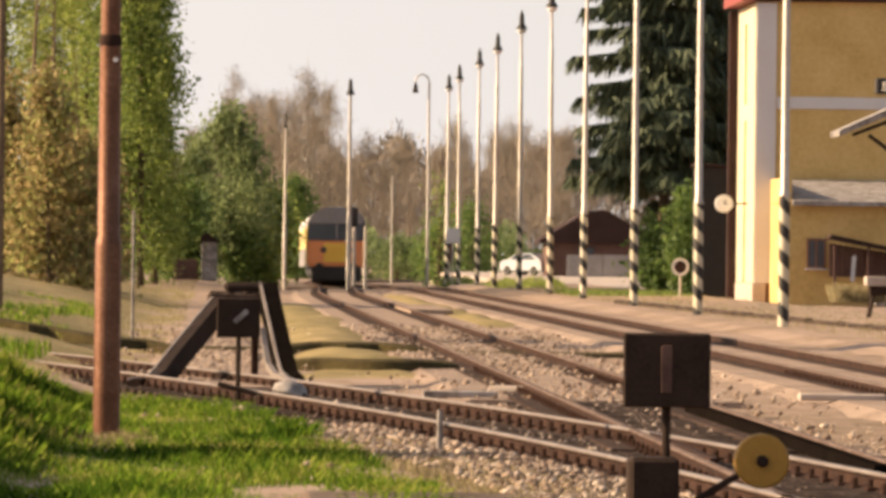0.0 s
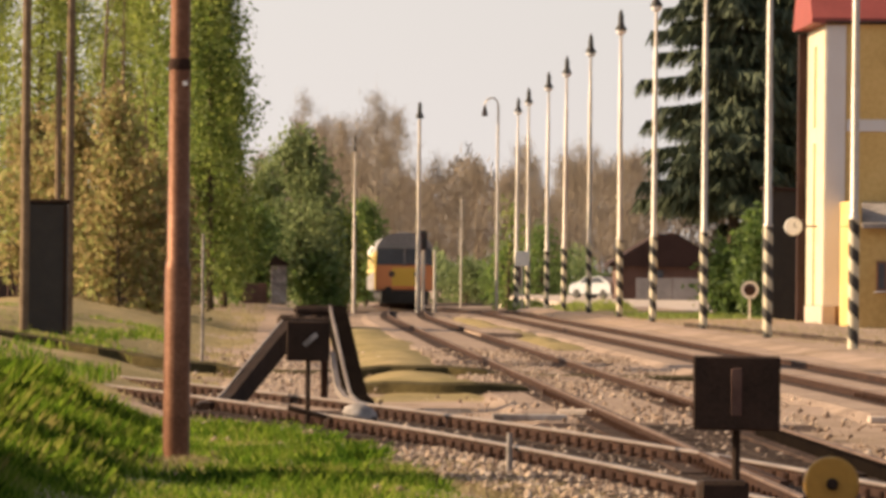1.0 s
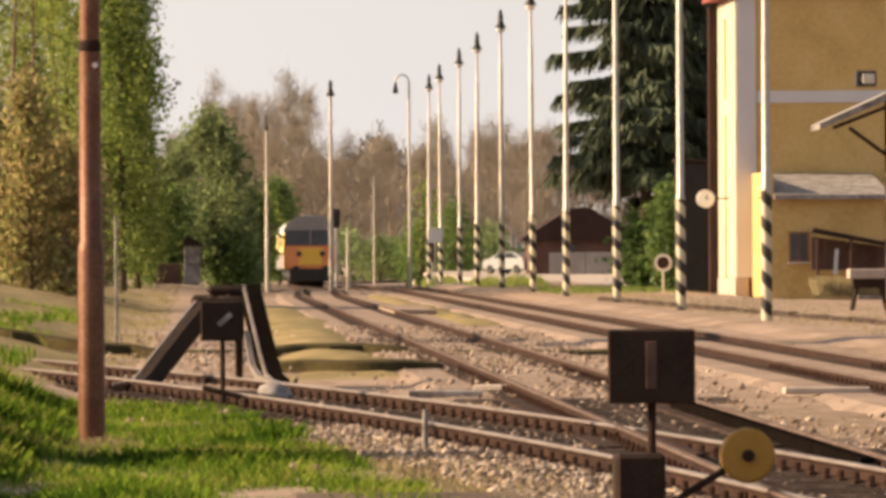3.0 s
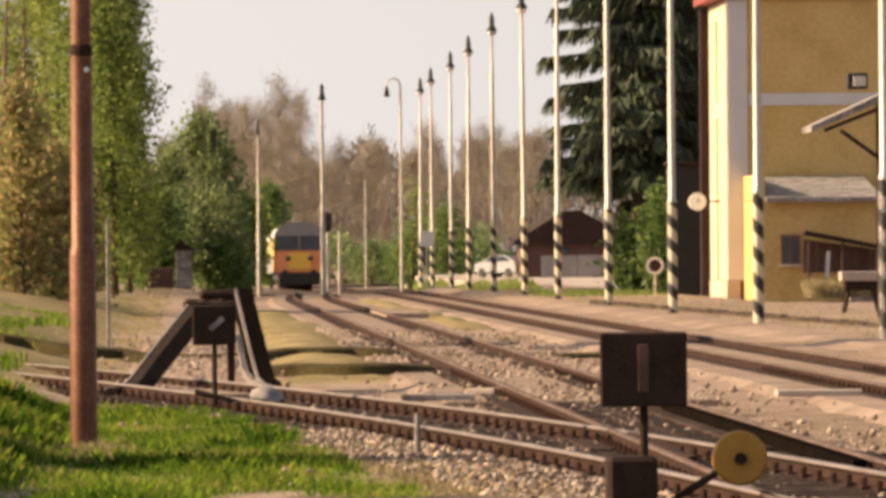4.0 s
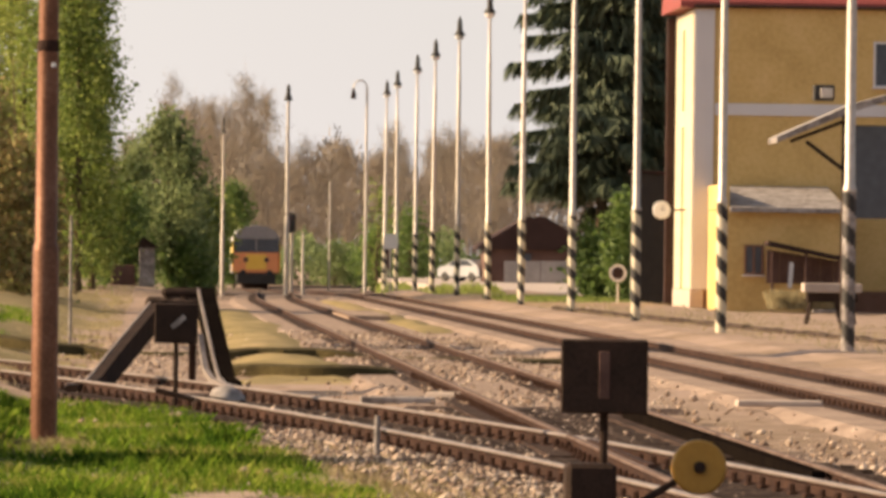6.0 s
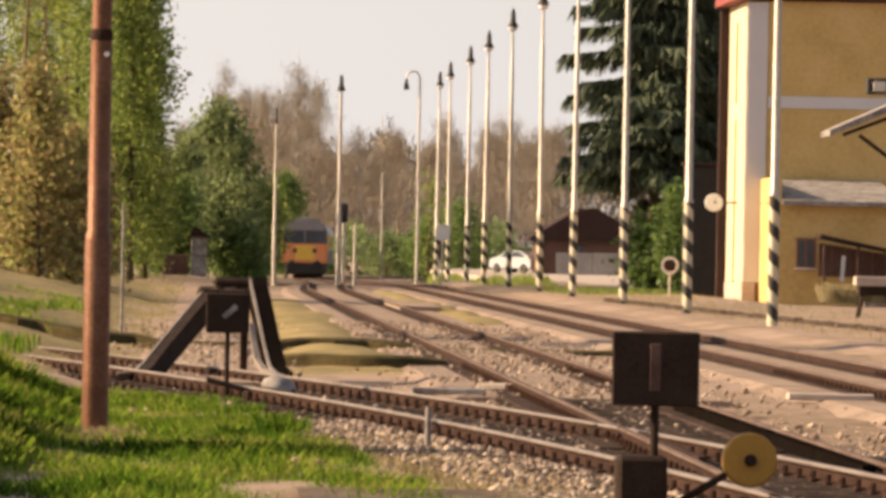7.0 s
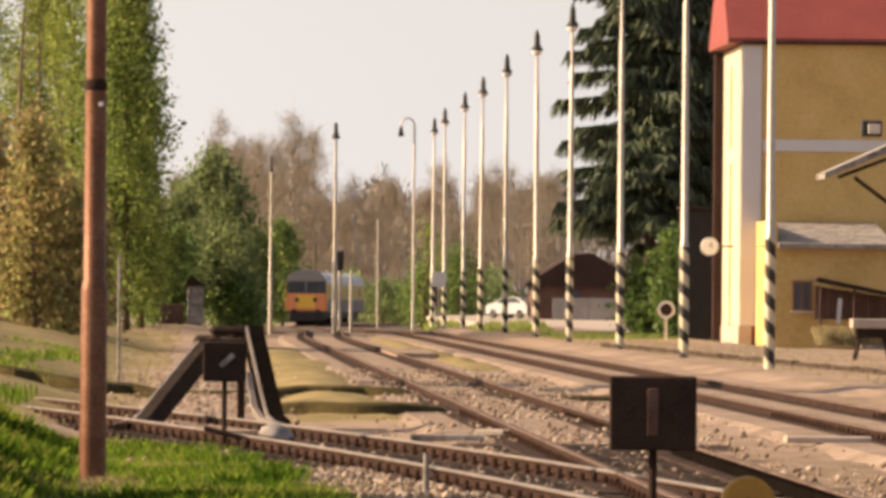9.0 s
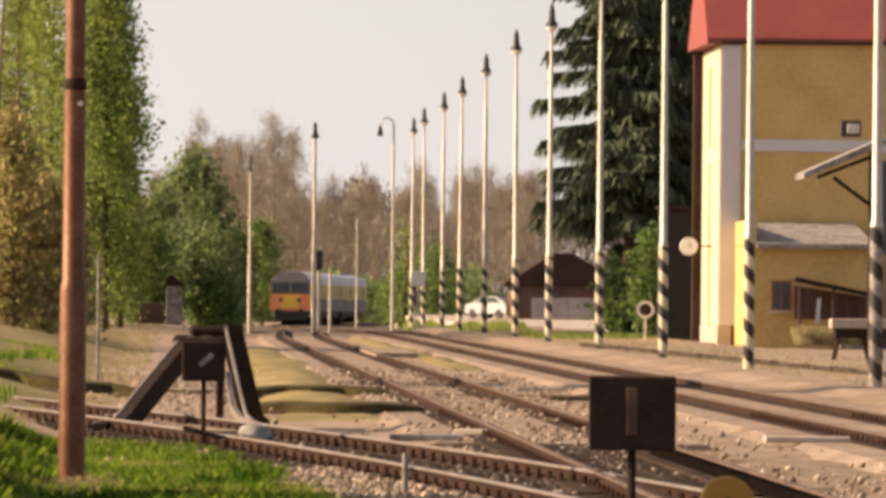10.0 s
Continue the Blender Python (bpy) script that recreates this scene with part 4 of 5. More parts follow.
def fence(x0, y0, x1, y1, h, mat, label, pitch=0.9):
    ob = thing("fence", pose(0, 0, 0), label, "fence")
    d = Vector((x1 - x0, y1 - y0, 0))
    n = max(2, int(d.length / pitch))
    a = math.degrees(math.atan2(d.y, d.x))
    for k in range(n):
        p = Vector((x0, y0, 0)) + d * ((k + 0.5) / n)
        bm = bmesh.new()
        box(bm, (d.length / n - 0.03, 0.06, h), (p.x, p.y, (0.14 if p.y > 400 else land(p.x, p.y)) + h / 2 - 0.1 + 0.02 * (k % 3)), (0, 0, a), bevel=0.01)
        part("panel", bm, mat, ob)


fence(22.6, 418, 29.6, 417, 1.5, "grey", "grey panel fence at the back of the forecourt", 1.8)
fence(-16, 205, -3.9, 214, 1.9, "planks", "weathered brown plank fence under the trees", 0.35)


def gate_pillar():
    ob = thing("gate_pillar", pose(-4.5, 122.5, land(-4.5, 122.5) - 0.1), "tall dark brown boarded cabinet beside the fence", "cabinet")
    bm = bmesh.new()
    box(bm, (0.82, 0.6, 2.7), (0, 0, 1.3), bevel=0.03)
    part("body", bm, "black", ob)
    bm = bmesh.new()
    box(bm, (0.9, 0.7, 0.07), (0, 0, 2.68), bevel=0.02)
    part("cap", bm, "dark", ob)
    for s in (-1, 1):
        bm = bmesh.new()
        box(bm, (0.07, 0.05, 2.6), (s * 0.37, -0.32, 1.3), bevel=0.01)
        part("trim", bm, "dark", ob)


gate_pillar()


def car():
    ob = thing("car", pose(20.8, 430, 0.15, 0, 0, -48), "silver hatchback parked on the forecourt", "car")
    bm = bmesh.new()
    side = [(-2.0, 0.28), (-2.02, 0.75), (-1.85, 0.95), (-1.1, 1.02), (-0.5, 1.42), (0.9, 1.46), (1.75, 1.05), (1.95, 0.8), (1.98, 0.3)]
    prism(bm, side, -0.84, 0.84)
    bmesh.ops.bevel(bm, geom=bm.edges[:], offset=0.05, segments=2, affect="EDGES")
    part("body", bm, "car", ob, smooth=False)
    for s in (-1, 1):
        bm = bmesh.new()
        prism(bm, [(-0.9, 1.03), (-0.45, 1.36), (0.85, 1.39), (1.4, 1.05)], s * 0.835, s * 0.855)
        part("side_window", bm, "glass", ob, "dark side glass")
        for x in (-1.25, 1.25):
            bm = bmesh.new()
            lathe(bm, [(0.28, -0.1), (0.31, -0.08), (0.31, 0.08), (0.28, 0.1)], 18, (x, s * 0.78, 0.3), (90, 0, 0))
            part("wheel", bm, "black", ob, "black tyre")
    bm = bmesh.new()
    box(bm, (0.03, 1.4, 0.5), (-0.82, 0, 1.21), (0, 56, 0))
    part("windscreen", bm, "glass", ob, "dark windscreen")


car()


def relay_hut():
    ob = thing("relay_hut", pose(-0.6, 330, land(-0.75, 330)), "small weathered trackside hut with a dark roof", "hut")
    bm = bmesh.new()
    box(bm, (0.8, 1.2, 2.0), (0.3, 0, 0.95), bevel=0.02)
    part("body", bm, "slate", ob)
    bm = bmesh.new()
    prism(bm, [(-0.35, 1.95), (0.1, 2.5), (0.9, 1.95)], -0.8, 0.8)
    part("roof", bm, "dark", ob)
    bm = bmesh.new()
    box(bm, (1.2, 0.9, 1.1), (-0.9, 0.2, 0.5), bevel=0.03)
    part("bin", bm, "planks", ob, "brown bin beside the hut")


relay_hut()


# ---- plants ----
def leaves(rng, centres, size, spread, n, droop=0.0, k=4):
    """n small faces scattered round the centres."""
    pick = rng.integers(0, len(centres), n)
    c = centres[pick] + rng.normal(0, 1, (n, 3)) * spread
    c[:, 2] -= droop * np.abs(rng.normal(0, 1, n))
    u = rng.normal(0, 1, (n, 3))
    u /= np.linalg.norm(u, axis=1)[:, None]
    w = np.cross(u, rng.normal(0, 1, (n, 3)))
    w /= np.linalg.norm(w, axis=1)[:, None] + 1e-9
    s = size * rng.uniform(0.5, 1.3, (n, 1))
    if k == 3:
        return np.stack([c - u * s, c + w * s * 0.6, c + u * s], 1)
    return np.stack([c - u * s, c + w * s * 0.55, c + u * s, c - w * s * 0.55], 1)


def grow(rng, bm, base, height, radius, limbs, lean=0.25, r0=0.2, start=0.15):
    """A tapered trunk and limbs; gives back points along the limbs."""
    top = base + Vector((rng.normal(0, 0.02) * height, rng.normal(0, 0.02) * height, height * 0.95))
    rod(bm, base - Vector((0, 0, 0.3)), base.lerp(top, 0.5), r0, r0 * 0.6, 8, False)
    rod(bm, base.lerp(top, 0.5), top, r0 * 0.6, r0 * 0.12, 8, False)
    tips = []
    for k in range(limbs):
        t = start + (1 - start) * (k + rng.random()) / limbs
        a = rng.uniform(0, 2 * math.pi)
        reach = radius * (0.55 + 0.55 * rng.random()) * (1.0 if t < 0.6 else (1.05 - t) / 0.45)
        p = base.lerp(top, t)
        q = p + Vector((math.cos(a) * reach, math.sin(a) * reach, reach * lean + rng.normal(0, 0.2)))
        rod(bm, p, q, r0 * 0.3 * (1.1 - t) + 0.01, 0.008, 5, False)
        for s in np.linspace(0.35, 1.0, 5):
            tips.append(p.lerp(q, float(s)))
    return np.array([tuple(t) for t in tips])


def leafy_tree(seed, x, y, height, radius, mat, label, n=9000, size=0.13, limbs=46, droop=0.35, spread=0.45, lean=0.3, r0=0.2, start=0.1, name="tree"):
    rng = np.random.default_rng(seed)
    base = Vector((x, y, land(x, y)))
    ob = thing(name, pose(0, 0, 0), label, "tree")
    bm = bmesh.new()
    tips = grow(rng, bm, base, height, radius, limbs, lean, r0, start)
    part("trunk", bm, "bark", ob)
    quads("crown", leaves(rng, tips, size, spread, n, droop), mat, ob)
    return ob


def bare_tree(seed, x, y, height, radius, label, n=2600):
    rng = np.random.default_rng(seed)
    base = Vector((x, y, land(x, y)))
    ob = thing("bare_tree", pose(0, 0, 0), label, "tree")
    bm = bmesh.new()
    tips = grow(rng, bm, base, height, radius, 30, 0.8, 0.16, 0.2)
    part("trunk", bm, "hazebark", ob)
    c = tips[rng.integers(0, len(tips), n)] + rng.normal(0, 0.45, (n, 3))
    d = rng.normal(0, 1, (n, 3)) * (0.5, 0.5, 0.6) + (0, 0, 0.45)
    d *= rng.uniform(0.4, 1.0, (n, 1))
    w = np.cross(d, rng.normal(0, 1, (n, 3)))
    w *= 0.022 / (np.linalg.norm(w, axis=1)[:, None] + 1e-9)
    quads("crown", np.stack([c - w, c + w, c + d], 1), "hazebark", ob)
    return ob


def spruce(seed, x, y, height, radius, label):
    rng = np.random.default_rng(seed)
    ob = thing("spruce", pose(0, 0, 0), label, "tree")
    z0 = land(x, y)
    bm = bmesh.new()
    rod(bm, (x, y, z0 - 0.3), (x, y, z0 + height), 0.28, 0.03, 10, False)
    part("trunk", bm, "bark", ob)
    out = []
    for t in np.sort(0.2 + 0.79 * rng.random(250) ** 1.05):
        a = rng.uniform(0, 2 * math.pi)
        reach = radius * (1.12 - t) ** 0.7 * rng.uniform(0.35, 1.22) + 0.2
        p = np.array((x, y, z0 + height * (t + rng.uniform(-0.01, 0.01))))
        m = int(30 + 50 * reach)
        s = rng.random(m) ** 0.75
        bend = 0.10 * reach * np.sin(s * 2.2) - 0.34 * reach * s + 0.14 * reach * s ** 3
        d = np.array((math.cos(a), math.sin(a), 0))
        side = np.array((-math.sin(a), math.cos(a), 0))
        c = p + d * (s * reach)[:, None] + np.array((0, 0, 1.0)) * bend[:, None]
        wid = 0.24 * reach * (1.05 - s)
        c = c + side * (rng.normal(0, 1, m) * wid)[:, None]
        tip = d * 0.2 + side * (rng.normal(0, 0.18, m))[:, None] + np.array((0, 0, 1.0)) * (-0.2 - 0.32 * rng.random(m))[:, None]
        w = np.cross(tip, rng.normal(0, 1, (m, 3)))
        w *= 0.06 / (np.linalg.norm(w, axis=1)[:, None] + 1e-9)
        out.append(np.stack([c - w, c + w, c + tip * 1.4 + w * 0.4, c + tip * 1.6 - w * 0.3], 1))
    quads("crown", np.concatenate(out), "needle", ob)
    return ob


spruce(11, 18.5, 268, 24.0, 3.9, "tall dark green spruce with drooping boughs")
spruce(12, 21.4, 272, 18.5, 3.0, "tall dark green spruce behind the station house")

# tall birches and poplars along the far left of the yard
for i, (x, y, h, r, m) in enumerate([(-3.0, 262, 17, 1.7, "leaf"), (-4.1, 268, 18, 1.8, "leaf"), (-2.6, 280, 17, 1.8, "leaf"), (-5.6, 275, 18, 1.9, "leaf2"), (-3.9, 292, 18, 2.0, "leaf"),
                                     (-7.2, 283, 17, 2.0, "leaf2"), (-9.0, 290, 18, 2.2, "leaf2"), (-11.0, 284, 17, 2.2, "leaf2"), (-6.4, 300, 18, 2.0, "leaf2"), (-13.2, 296, 18, 2.4, "leaf2"), (-15.5, 290, 17, 2.4, "leaf2"), (-8.0, 322, 19, 2.6, "leaf2"), (-11.5, 326, 19, 2.6, "leaf2"), (-15.0, 330, 19, 2.6, "leaf2"), (-4.6, 318, 18, 2.2, "leaf2")]):
    leafy_tree(20 + i, x, y, h, r, m, "tall slender birch with drooping spring foliage" if m == "leaf" else "tall birch with sparse yellow-green leaves",
               n=15000 if m == "leaf" else 8000, size=0.11, limbs=70, droop=0.7, spread=0.32, lean=0.15, r0=0.16, name="birch")
for i, (x, y, h, r) in enumerate([(-5.0, 196, 6.6, 1.3), (-6.4, 198, 6.2, 1.4), (-4.2, 200, 5.0, 1.0), (-7.8, 201, 6.0, 1.4), (-3.7, 206, 4.0, 0.8)]):
    leafy_tree(40 + i, x, y, h, r, "dryleaf", "shrub with dry brown leaves by the fence", n=4200, size=0.12, limbs=40, droop=0.2, spread=0.3, lean=0.6, r0=0.07, start=0.02, name="dry_shrub")

for i, (x, y, h, r, m, n) in enumerate([(0.9, 345, 9.6, 2.2, "hazeleaf", 8500), (1.7, 358, 6.6, 1.3, "hazeleaf", 4000), (-0.9, 362, 8.0, 1.8, "hazeleaf", 5500), (3.1, 362, 5.4, 1.4, "leaf2", 5000), (7.1, 562, 9.3, 2.1, "darkleaf", 6000), (2.2, 350, 1.7, 0.9, "darkleaf", 2000),
                                           (-1.8, 340, 5.0, 1.8, "darkleaf", 5000), (1.6, 345, 2.4, 1.2, "darkleaf", 3000), (14.4, 420, 7.2, 1.3, "leaf", 500), (16.0, 470, 4.6, 1.8, "darkleaf", 2400), (19.0, 480, 6.0, 2.2, "darkleaf", 2600), (17.5, 625, 4.0, 2.2, "hazeleaf", 2400), (21, 620, 5.0, 2.4, "darkleaf", 3000), (24, 630, 4.4, 2.2, "darkleaf", 3000),
                                           (19.3, 262, 4.4, 0.65, "darkleaf", 3000), (18.2, 266, 3.0, 0.8, "darkleaf", 2500), (31.5, 440, 5.0, 2.0, "leaf", 4000), (34, 445, 5.0, 2.2, "leaf2", 4000)]):
    leafy_tree(60 + i, x, y, h, r, m, "leafy spring tree beside the yard" if h > 4.5 else "low green bush beside the yard", n=n, size=0.16, limbs=44, droop=0.25, spread=0.42, lean=0.45, r0=0.13, start=0.04, name="tree" if h > 4.5 else "bush")

rb = random.Random(5)
for i in range(60):
    x = -6 + 48 * (i + rb.random()) / 46 if i < 46 else 1 + 11 * (i - 46 + rb.random()) / 14
    y = rb.uniform(640, 760)
    h = rb.uniform(12.5, 15.5) * (1.38 if 1 < x < 13 else 1.05 if x < 20 else 1.12)
    bare_tree(100 + i, x, y, h, rb.uniform(2.4, 3.4), "bare brown tree in the distant wood")


def far_wood():
    """The brown wood behind the single trees."""
    rng = np.random.default_rng(9)
    n = 60000
    x = rng.uniform(-40, 90, n)
    y = rng.uniform(770, 800, n)
    top = 14.2 + 1.6 * np.sin(x * 0.35) + 1.1 * np.sin(x * 0.9 + 1) + rng.normal(0, 0.6, n)
    z = -1 + top * rng.random(n) ** 0.8
    c = np.stack([x, y, z], 1)
    d = rng.normal(0, 0.35, (n, 3)) + (0, 0, 0.7)
    w = np.cross(d, rng.normal(0, 1, (n, 3)))
    w *= 0.12 / (np.linalg.norm(w, axis=1)[:, None] + 1e-9)
    tagged(quads("far_wood", np.stack([c - w, c + w, c + d], 1), "hazebark"), "distant brown leafless wood", "wood", kind="stuff")


far_wood()

for i, (x, y, h) in enumerate([(-6.35, 216, 12.5), (-5.6, 222, 11.0), (-4.5, 224, 8.5)]):
    rng = np.random.default_rng(90 + i)
    bm = bmesh.new()
    grow(rng, bm, Vector((x, y, land(x, y))), h, 1.5, 9, 0.9, 0.13 - 0.02 * i, 0.35)
    tagged(part("young_tree", bm, "litbark"), "slim bare dark trunk with crooked limbs", "tree")

def far_hedge():
    """Low grey-green undergrowth along the foot of the distant wood."""
    rng = np.random.default_rng(15)
    n = 26000
    x = rng.uniform(-25, 70, n)
    top = 3.4 + 1.3 * np.sin(x * 0.5) + 0.9 * np.sin(x * 1.3 + 2)
    c = np.stack([x, rng.uniform(628, 645, n), -1.4 + (top + rng.normal(0, 0.3, n)) * rng.random(n) ** 0.7], 1)
    tagged(quads("undergrowth", leaves(rng, c, 0.34, 0.15, n), "hazeleaf"), "low grey-green undergrowth before the distant wood", "undergrowth", kind="stuff")


far_hedge()

# trees added out of view so that their shade falls on turf and bank
leafy_tree(301, -11.5, 127.5, 14, 2.0, "leaf", "unseen leafy tree added beyond the bank to shade the turf", n=7000, size=0.16, limbs=40, r0=0.2, start=0.5)
leafy_tree(302, -12.5, 57.8, 5.7, 1.9, "leaf", "unseen small leafy tree added beyond the bank to shade the grass", n=7000, size=0.13, limbs=30, droop=0.1, spread=0.3, lean=0.1, r0=0.1, start=0.76)



def weeds():
    rng = np.random.default_rng(3)

    def blades(n, x, y, z, h, w, lean=0.35):
        a = rng.uniform(0, 2 * math.pi, n)
        d = np.stack([np.cos(a), np.sin(a), np.zeros(n)], 1)
        s = np.stack([-np.sin(a), np.cos(a), np.zeros(n)], 1)
        b = np.stack([x, y, z], 1)
        up = np.array((0, 0, 1.0))
        hh = h[:, None]
        ww = s * w
        l = d * (lean * rng.random(n)[:, None]) * hh
        return np.stack([b - ww, b + ww, b + l * 0.5 + up * hh * 0.6 + ww * 0.7, b + l * 1.3 + up * hh, b + l * 0.5 + up * hh * 0.6 - ww * 0.7], 1)

    n = 140000
    y = rng.uniform(40, 78, n)
    x = -6.5 + 9.5 * rng.random(n) ** 0.8
    edge = 2.05 - 0.054 * (y - 44) + 0.35 * np.array([noise.noise((0, v * 0.4, 7)) for v in y])
    clump = np.array([noise.noise((a * 0.9, b * 0.35, 2)) for a, b in zip(x, y)])
    bare = (np.abs(x + 0.98) < 0.3 * rng.random(n) + 0.1) & (y > 57.5) & (y < 62.6) & (rng.random(n) < 0.8)
    keep = (x < edge) & ~bare
    x, y, clump = x[keep], y[keep], clump[keep]
    z = np.array([land(a, b) for a, b in zip(x, y)]) - 0.07
    h = (0.04 + 0.09 * rng.random(len(x)) ** 1.5 + 0.30 * np.clip(0.6 * (-x - 1.3), 0, 1)) * np.clip(1 + 1.1 * clump, 0.35, 2)
    tagged(quads("grass", blades(len(x), x, y, z, h, 0.0055, 0.6), "grass"), "lush green tufts of spring grass on the bank", "grass", kind="stuff")
    for cx, cy, n, tall in ((-1.45, 61.0, 200, 0.26), (-0.35, 60.4, 160, 0.2), (0.75, 61.4, 200, 0.28), (0.35, 60.5, 160, 0.22), (1.0, 57.5, 90, 0.16)):
        x, y = cx + rng.normal(0, 0.13, n), cy + rng.normal(0, 0.3, n)
        z = np.array([land(a, b) for a, b in zip(x, y)]) - 0.07
        tagged(quads("grass_tuft", blades(n, x, y, z, tall * (0.4 + 0.6 * rng.random(n)), 0.007, 0.7), "grass"), "tall loose tuft of spring grass beside the siding", "grass", kind="stuff")
    n = 500
    x, y = -0.9 + rng.normal(0, 0.3, n), 60.5 + rng.normal(0, 1.0, n)
    tagged(quads("dry_tuft", blades(n, x, y, np.full(n, -0.06), 0.04 + 0.08 * rng.random(n), 0.006, 0.9), "straw"), "trampled dry grass round the rusty post", "grass", kind="stuff")
    n = 5000
    y = rng.uniform(43, 62, n)
    x = np.array([siding_x(v) for v in y]) - 2.1 - 1.0 * rng.random(n)
    tagged(quads("straw", blades(n, x, y, np.full(n, -0.06), 0.04 + 0.07 * rng.random(n), 0.006, 0.9), "straw"), "short pale straw in the gravel before the siding", "grass", kind="stuff")
    n = 26000
    y = rng.uniform(84, 300, n)
    x = np.where(rng.random(n) < 0.6, -9 + 8.2 * rng.random(n), 13 + 6 * rng.random(n))
    z = np.where(x < 5, np.array([land(a, b) for a, b in zip(x, y)]) - 0.05, 0.1)
    h = (0.05 + 0.16 * rng.random(n) ** 2) * np.where(x > 5, 0.5, 0.6)
    tagged(quads("dry_grass", blades(n, x, y, z, h, 0.012), "straw"), "thin dry grass on the verges", "grass", kind="stuff")
    n = 9000
    y = rng.uniform(295, 380, n)
    x = 13.0 + 3.2 * rng.random(n)
    tagged(quads("weeds", blades(n, x, y, np.array([fall(v) + 0.1 for v in y]), (0.15 + 0.6 * rng.random(n)) * np.array([0.35 + 1.2 * max(0.0, noise.noise((a * 0.7, b * 0.12, 1))) for a, b in zip(x, y)]), 0.04), "leaf2"), "bright green weeds at the foot of the poles", "weeds", kind="stuff")
    n = 9000
    y = rng.uniform(92, 160, n)
    x = -7.5 + 5.0 * rng.random(n)
    keep = np.array([noise.noise((a * 0.6, b * 0.08, 5)) for a, b in zip(x, y)]) > 0.0
    x, y = x[keep], y[keep]
    z = np.array([land(a, b) for a, b in zip(x, y)])
    tagged(quads("verge_grass", blades(len(x), x, y, z, 0.1 + 0.14 * rng.random(len(x)), 0.014), "grass"), "green grass on the dry verge", "grass", kind="stuff")
    n = 6000
    y = rng.uniform(246, 268, n)
    tagged(quads("low_weeds", blades(n, 13.6 + 4.6 * rng.random(n), y, np.full(n, 0.05), 0.08 + 0.2 * rng.random(n) ** 2, 0.02), "leaf"), "low green weeds along the platform", "weeds", kind="stuff")
    n = 1600
    tagged(quads("tall_grass", blades(n, 21.6 + 2.6 * rng.random(n) ** 1.3, rng.uniform(225.5, 228.3, n), np.full(n, 0.1), 0.25 + 0.5 * rng.random(n), 0.012), "straw"), "tall dry grass before the annexe", "grass", kind="stuff")


weeds()


# ---- train ----
def coach(end_face):
    """A railway car 19 m long; its origin is at the rear end, on the rails; it runs along +y."""
    ob = thing("railcar", pose(0, 0, 0), "orange and yellow railcar with a dark windscreen and grey roof" if end_face else "cream and grey railcar with a pale roof", "train", "train cars")
    L, w = 19.0, 1.54
    bm = bmesh.new()
    prism(bm, [(-w, 1.0), (-w, 2.0), (w, 2.0), (w, 1.0)], 0.12, L)
    part("lower_body", bm, "grey", ob, "grey lower body side")
    bm = bmesh.new()
    prism(bm, [(-w + 0.005, 2.0), (-w + 0.005, 3.15), (w - 0.005, 3.15), (w - 0.005, 2.0)], 0.12, L)
    part("upper_body", bm, "olive", ob, "cream-yellow upper body side")
    bm = bmesh.new()
    arc = [(-w - 0.01, 3.15)] + [(-(w + 0.01) * math.cos(a), 3.15 + 0.98 * math.sin(a) ** 0.8) for a in np.linspace(0.25, math.pi - 0.25, 9)] + [(w + 0.01, 3.15)]
    prism(bm, arc, 0.3, L)
    part("roof", bm, "roofwhite", ob, "pale curved roof")
    for k in range(3):
        bm = bmesh.new()
        box(bm, (0.7, 1.4, 0.16), (0, 4 + 5 * k, 4.12), bevel=0.04)
        part("roof_vent", bm, "grey", ob)
    for s in (-1, 1):
        for k in range(2):
            bm = bmesh.new()
            box(bm, (0.03, 0.9, 0.7), (s * (w + 0.005), 4.0 + 11.0 * k, 2.62), bevel=0.01)
            part("side_window", bm, "glass", ob, "dark side window")
    bm = bmesh.new()
    box(bm, (2.3, L - 1.5, 0.5), (0, L / 2, 0.78), bevel=0.05)
    part("underframe", bm, "black", ob, "black underframe")
    for yb in (3.0, L - 3.0):
        bm = bmesh.new()
        box(bm, (2.1, 3.0, 0.35), (0, yb, 0.52), bevel=0.05)
        bg = part("bogie", bm, "black", ob, "black bogie frame")
        for yy in (-1.0, 1.0):
            bm = bmesh.new()
            rod(bm, (-0.8, yb + yy, 0.46), (0.8, yb + yy, 0.46), 0.46, seg=20)
            part("wheelset", bm, "dark", bg)
    if end_face:
        bm = bmesh.new()
        prism(bm, [(-w - 0.01, 1.0), (-w - 0.01, 2.42), (w + 0.01, 2.42), (w + 0.01, 1.0)], -0.06, 0.7)
        bmesh.ops.bevel(bm, geom=bm.edges[:], offset=0.1, segments=2, affect="EDGES")
        fr = part("end_panel", bm, "orange", ob, "orange rear end panel")
        bm = bmesh.new()
        box(bm, (1.35, 0.06, 1.0), (0, -0.075, 1.75), bevel=0.02)
        part("yellow_panel", bm, "busyellow", fr, "yellow centre panel")
        for s in (-1, 1):
            bm = bmesh.new()
            lathe(bm, [(0.16, -0.05), (0.16, 0.05)], 16, (s * 0.68, -0.13, 1.9), (90, 0, 0))
            part("tail_lamp", bm, "lens", fr, "dark round lamp")
        bm = bmesh.new()
        prism(bm, [(-w + 0.02, 2.4), (-w + 0.06, 3.3), (w - 0.06, 3.3), (w - 0.02, 2.4)], -0.02, 0.6)
        part("windscreen", bm, "glass", ob, "dark wide windscreen")
        bm = bmesh.new()
        box(bm, (0.1, 0.08, 0.95), (0, -0.03, 2.85), bevel=0.02)
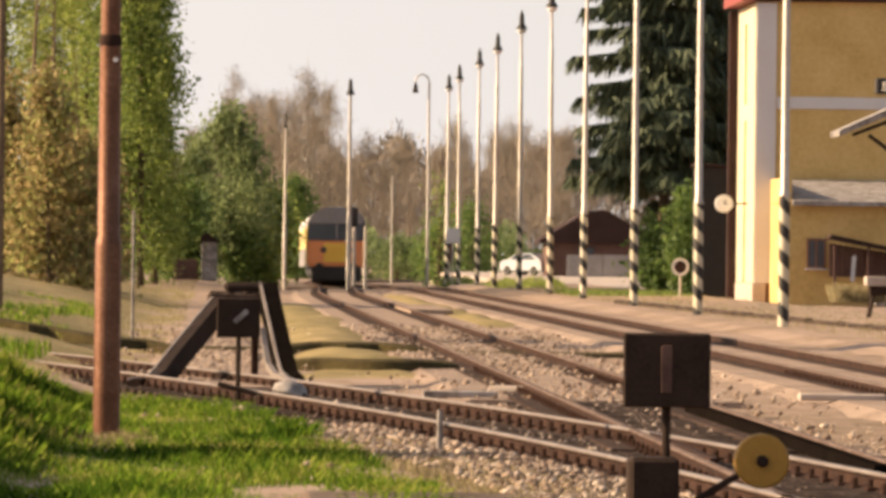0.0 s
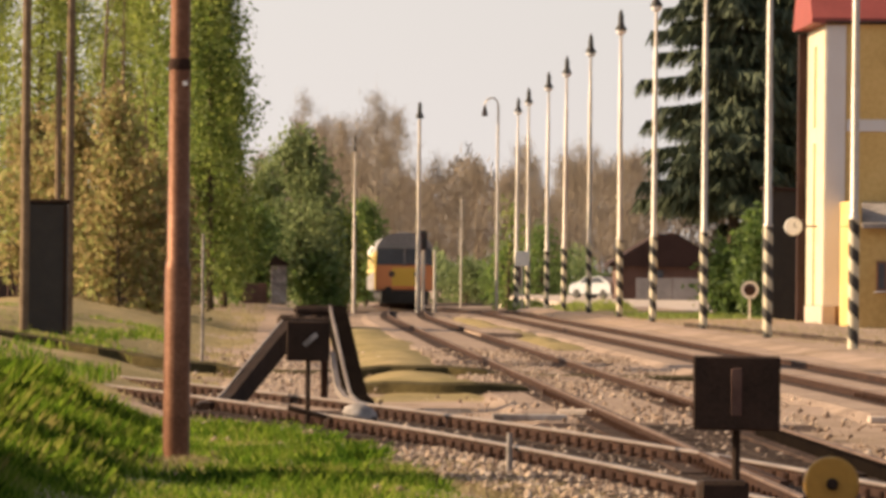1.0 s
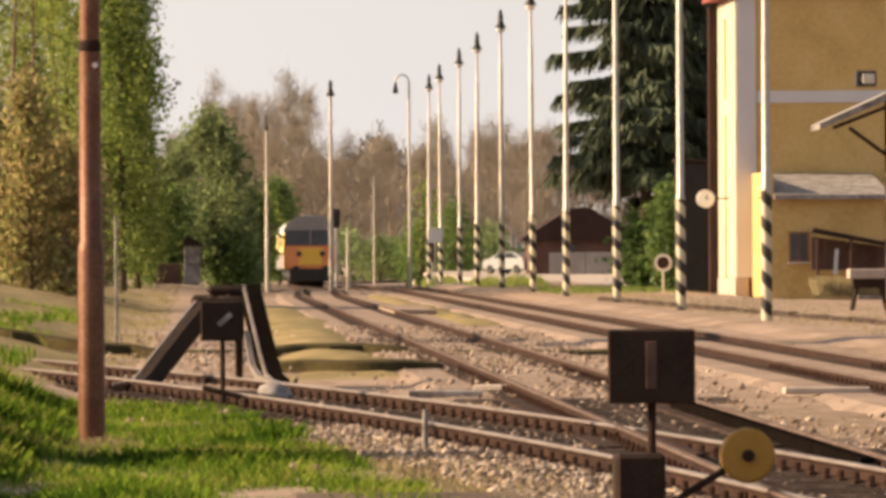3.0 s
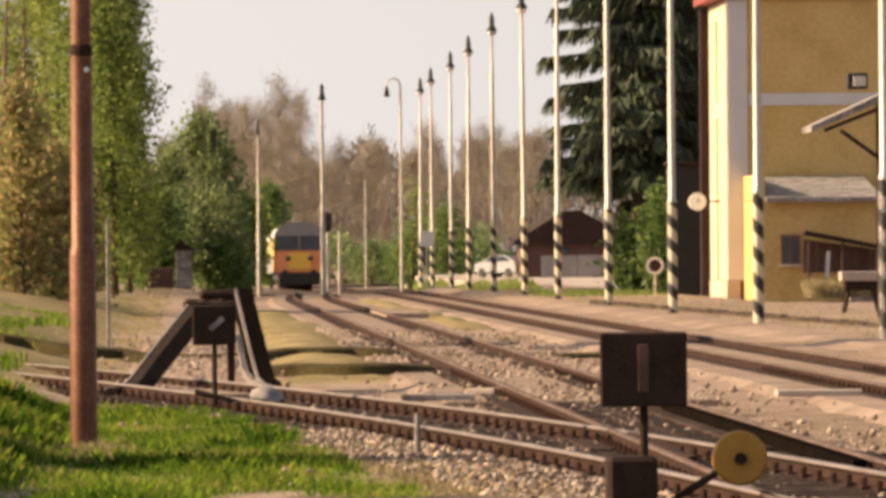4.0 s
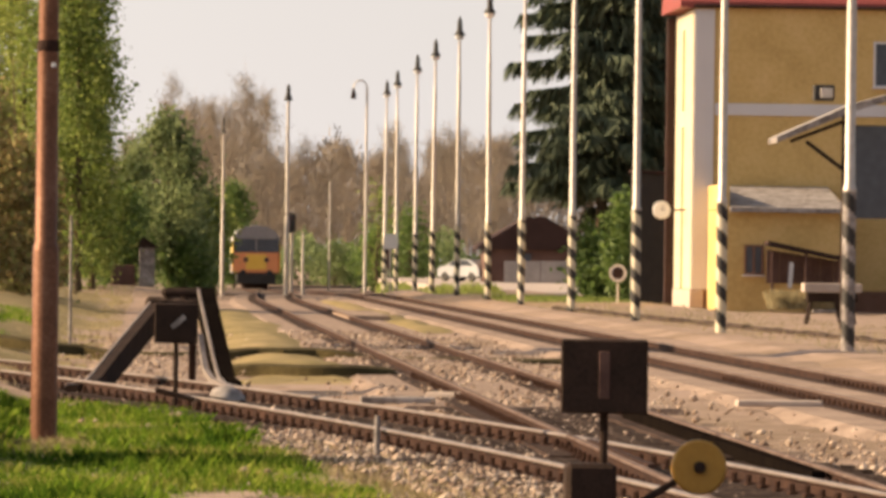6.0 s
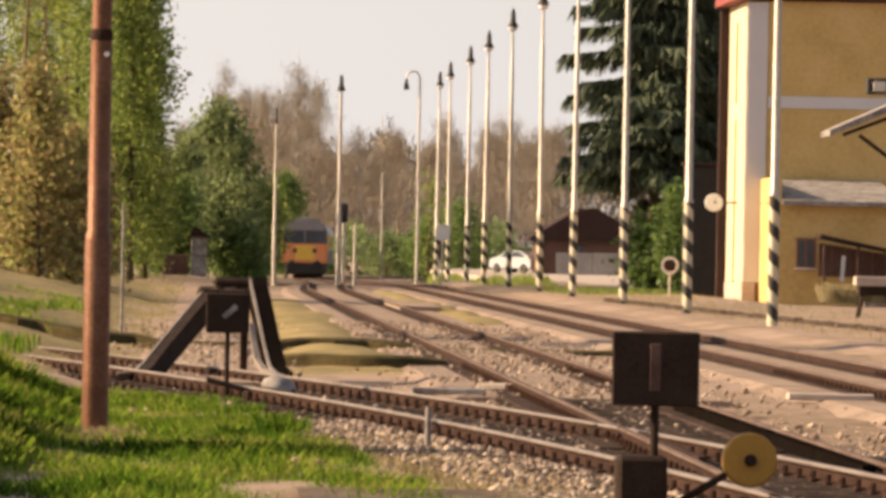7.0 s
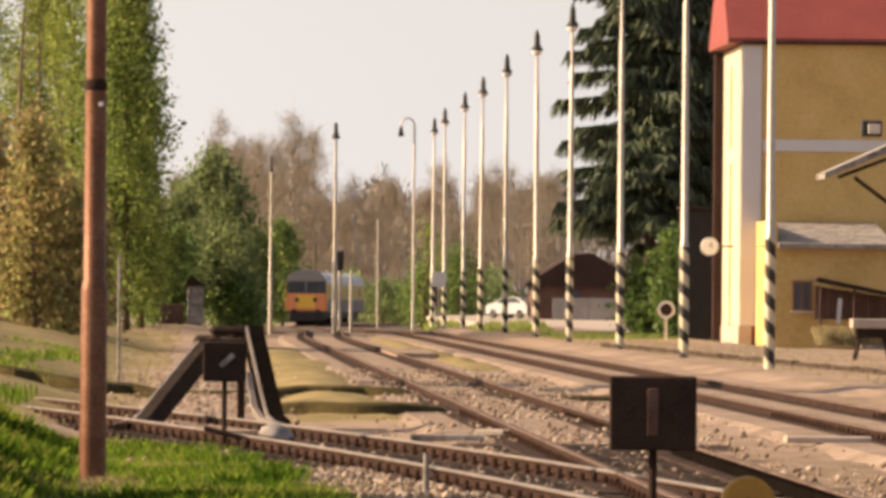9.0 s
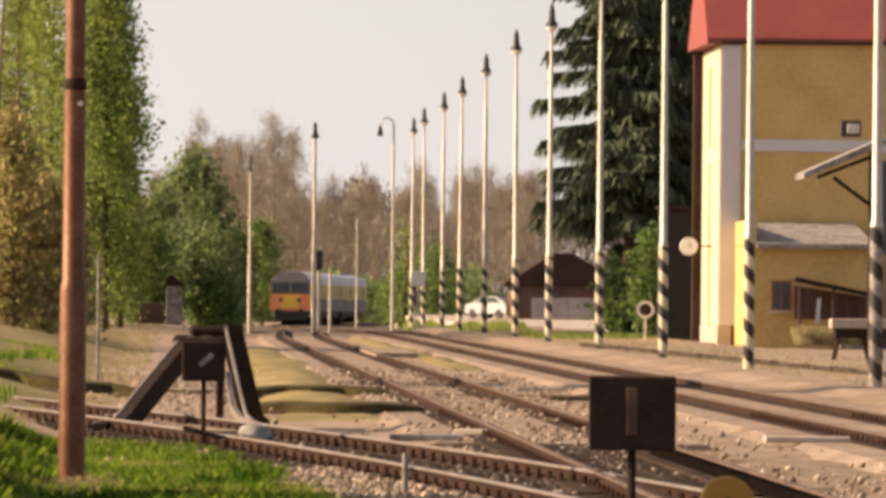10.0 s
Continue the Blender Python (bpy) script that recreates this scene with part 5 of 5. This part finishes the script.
        box(bm, (2.7, 0.08, 0.08), (0, -0.03, 3.32), bevel=0.02)
        part("screen_frame", bm, "grey", ob)
        bm = bmesh.new()
        prism(bm, [(-w - 0.02, 3.3), (-1.25, 3.8), (-0.7, 4.12), (0.7, 4.12), (1.25, 3.8), (w + 0.02, 3.3)], -0.05, 2.2)
        bmesh.ops.bevel(bm, geom=bm.edges[:], offset=0.06, segments=2, affect="EDGES")
        part("cab_roof", bm, "grey", ob, "grey domed cab roof")
        for s in (-1, 1):
            bm = bmesh.new()
            box(bm, (0.04, 2.0, 1.9), (s * (w + 0.02), 0.9, 2.0), bevel=0.01)
            part("cab_side", bm, "busyellow", ob, "yellow cab side")
        bm = bmesh.new()
        box(bm, (2.6, 0.35, 0.75), (0, 0.12, 0.66), bevel=0.06)
        part("skirt", bm, "black", ob, "black buffer beam")
        for s in (-1, 1):
            bm = bmesh.new()
            rod(bm, (s * 0.88, -0.4, 1.0), (s * 0.88, 0.1, 1.0), 0.09)
            rod(bm, (s * 0.88, -0.44, 1.0), (s * 0.88, -0.38, 1.0), 0.22, seg=16)
            part("buffer", bm, "black", ob)
    return ob


train = [coach(True), coach(False), coach(False)]


def motions():
    times = [0.5 * k for k in range(21)]
    for k, car_ob in enumerate(train):
        rows = []
        for t in times:
            y = 339 + 12.0 * t + 0.5 * t * t + 19.6 * k
            a, b = far_x(y), far_x(y + 19)
            rows.append((t, pose(a, y, fall(y) + RAIL, 0, 0, -math.degrees(math.atan2(b - a, 19)))))
        walk(car_ob, rows)


motions()
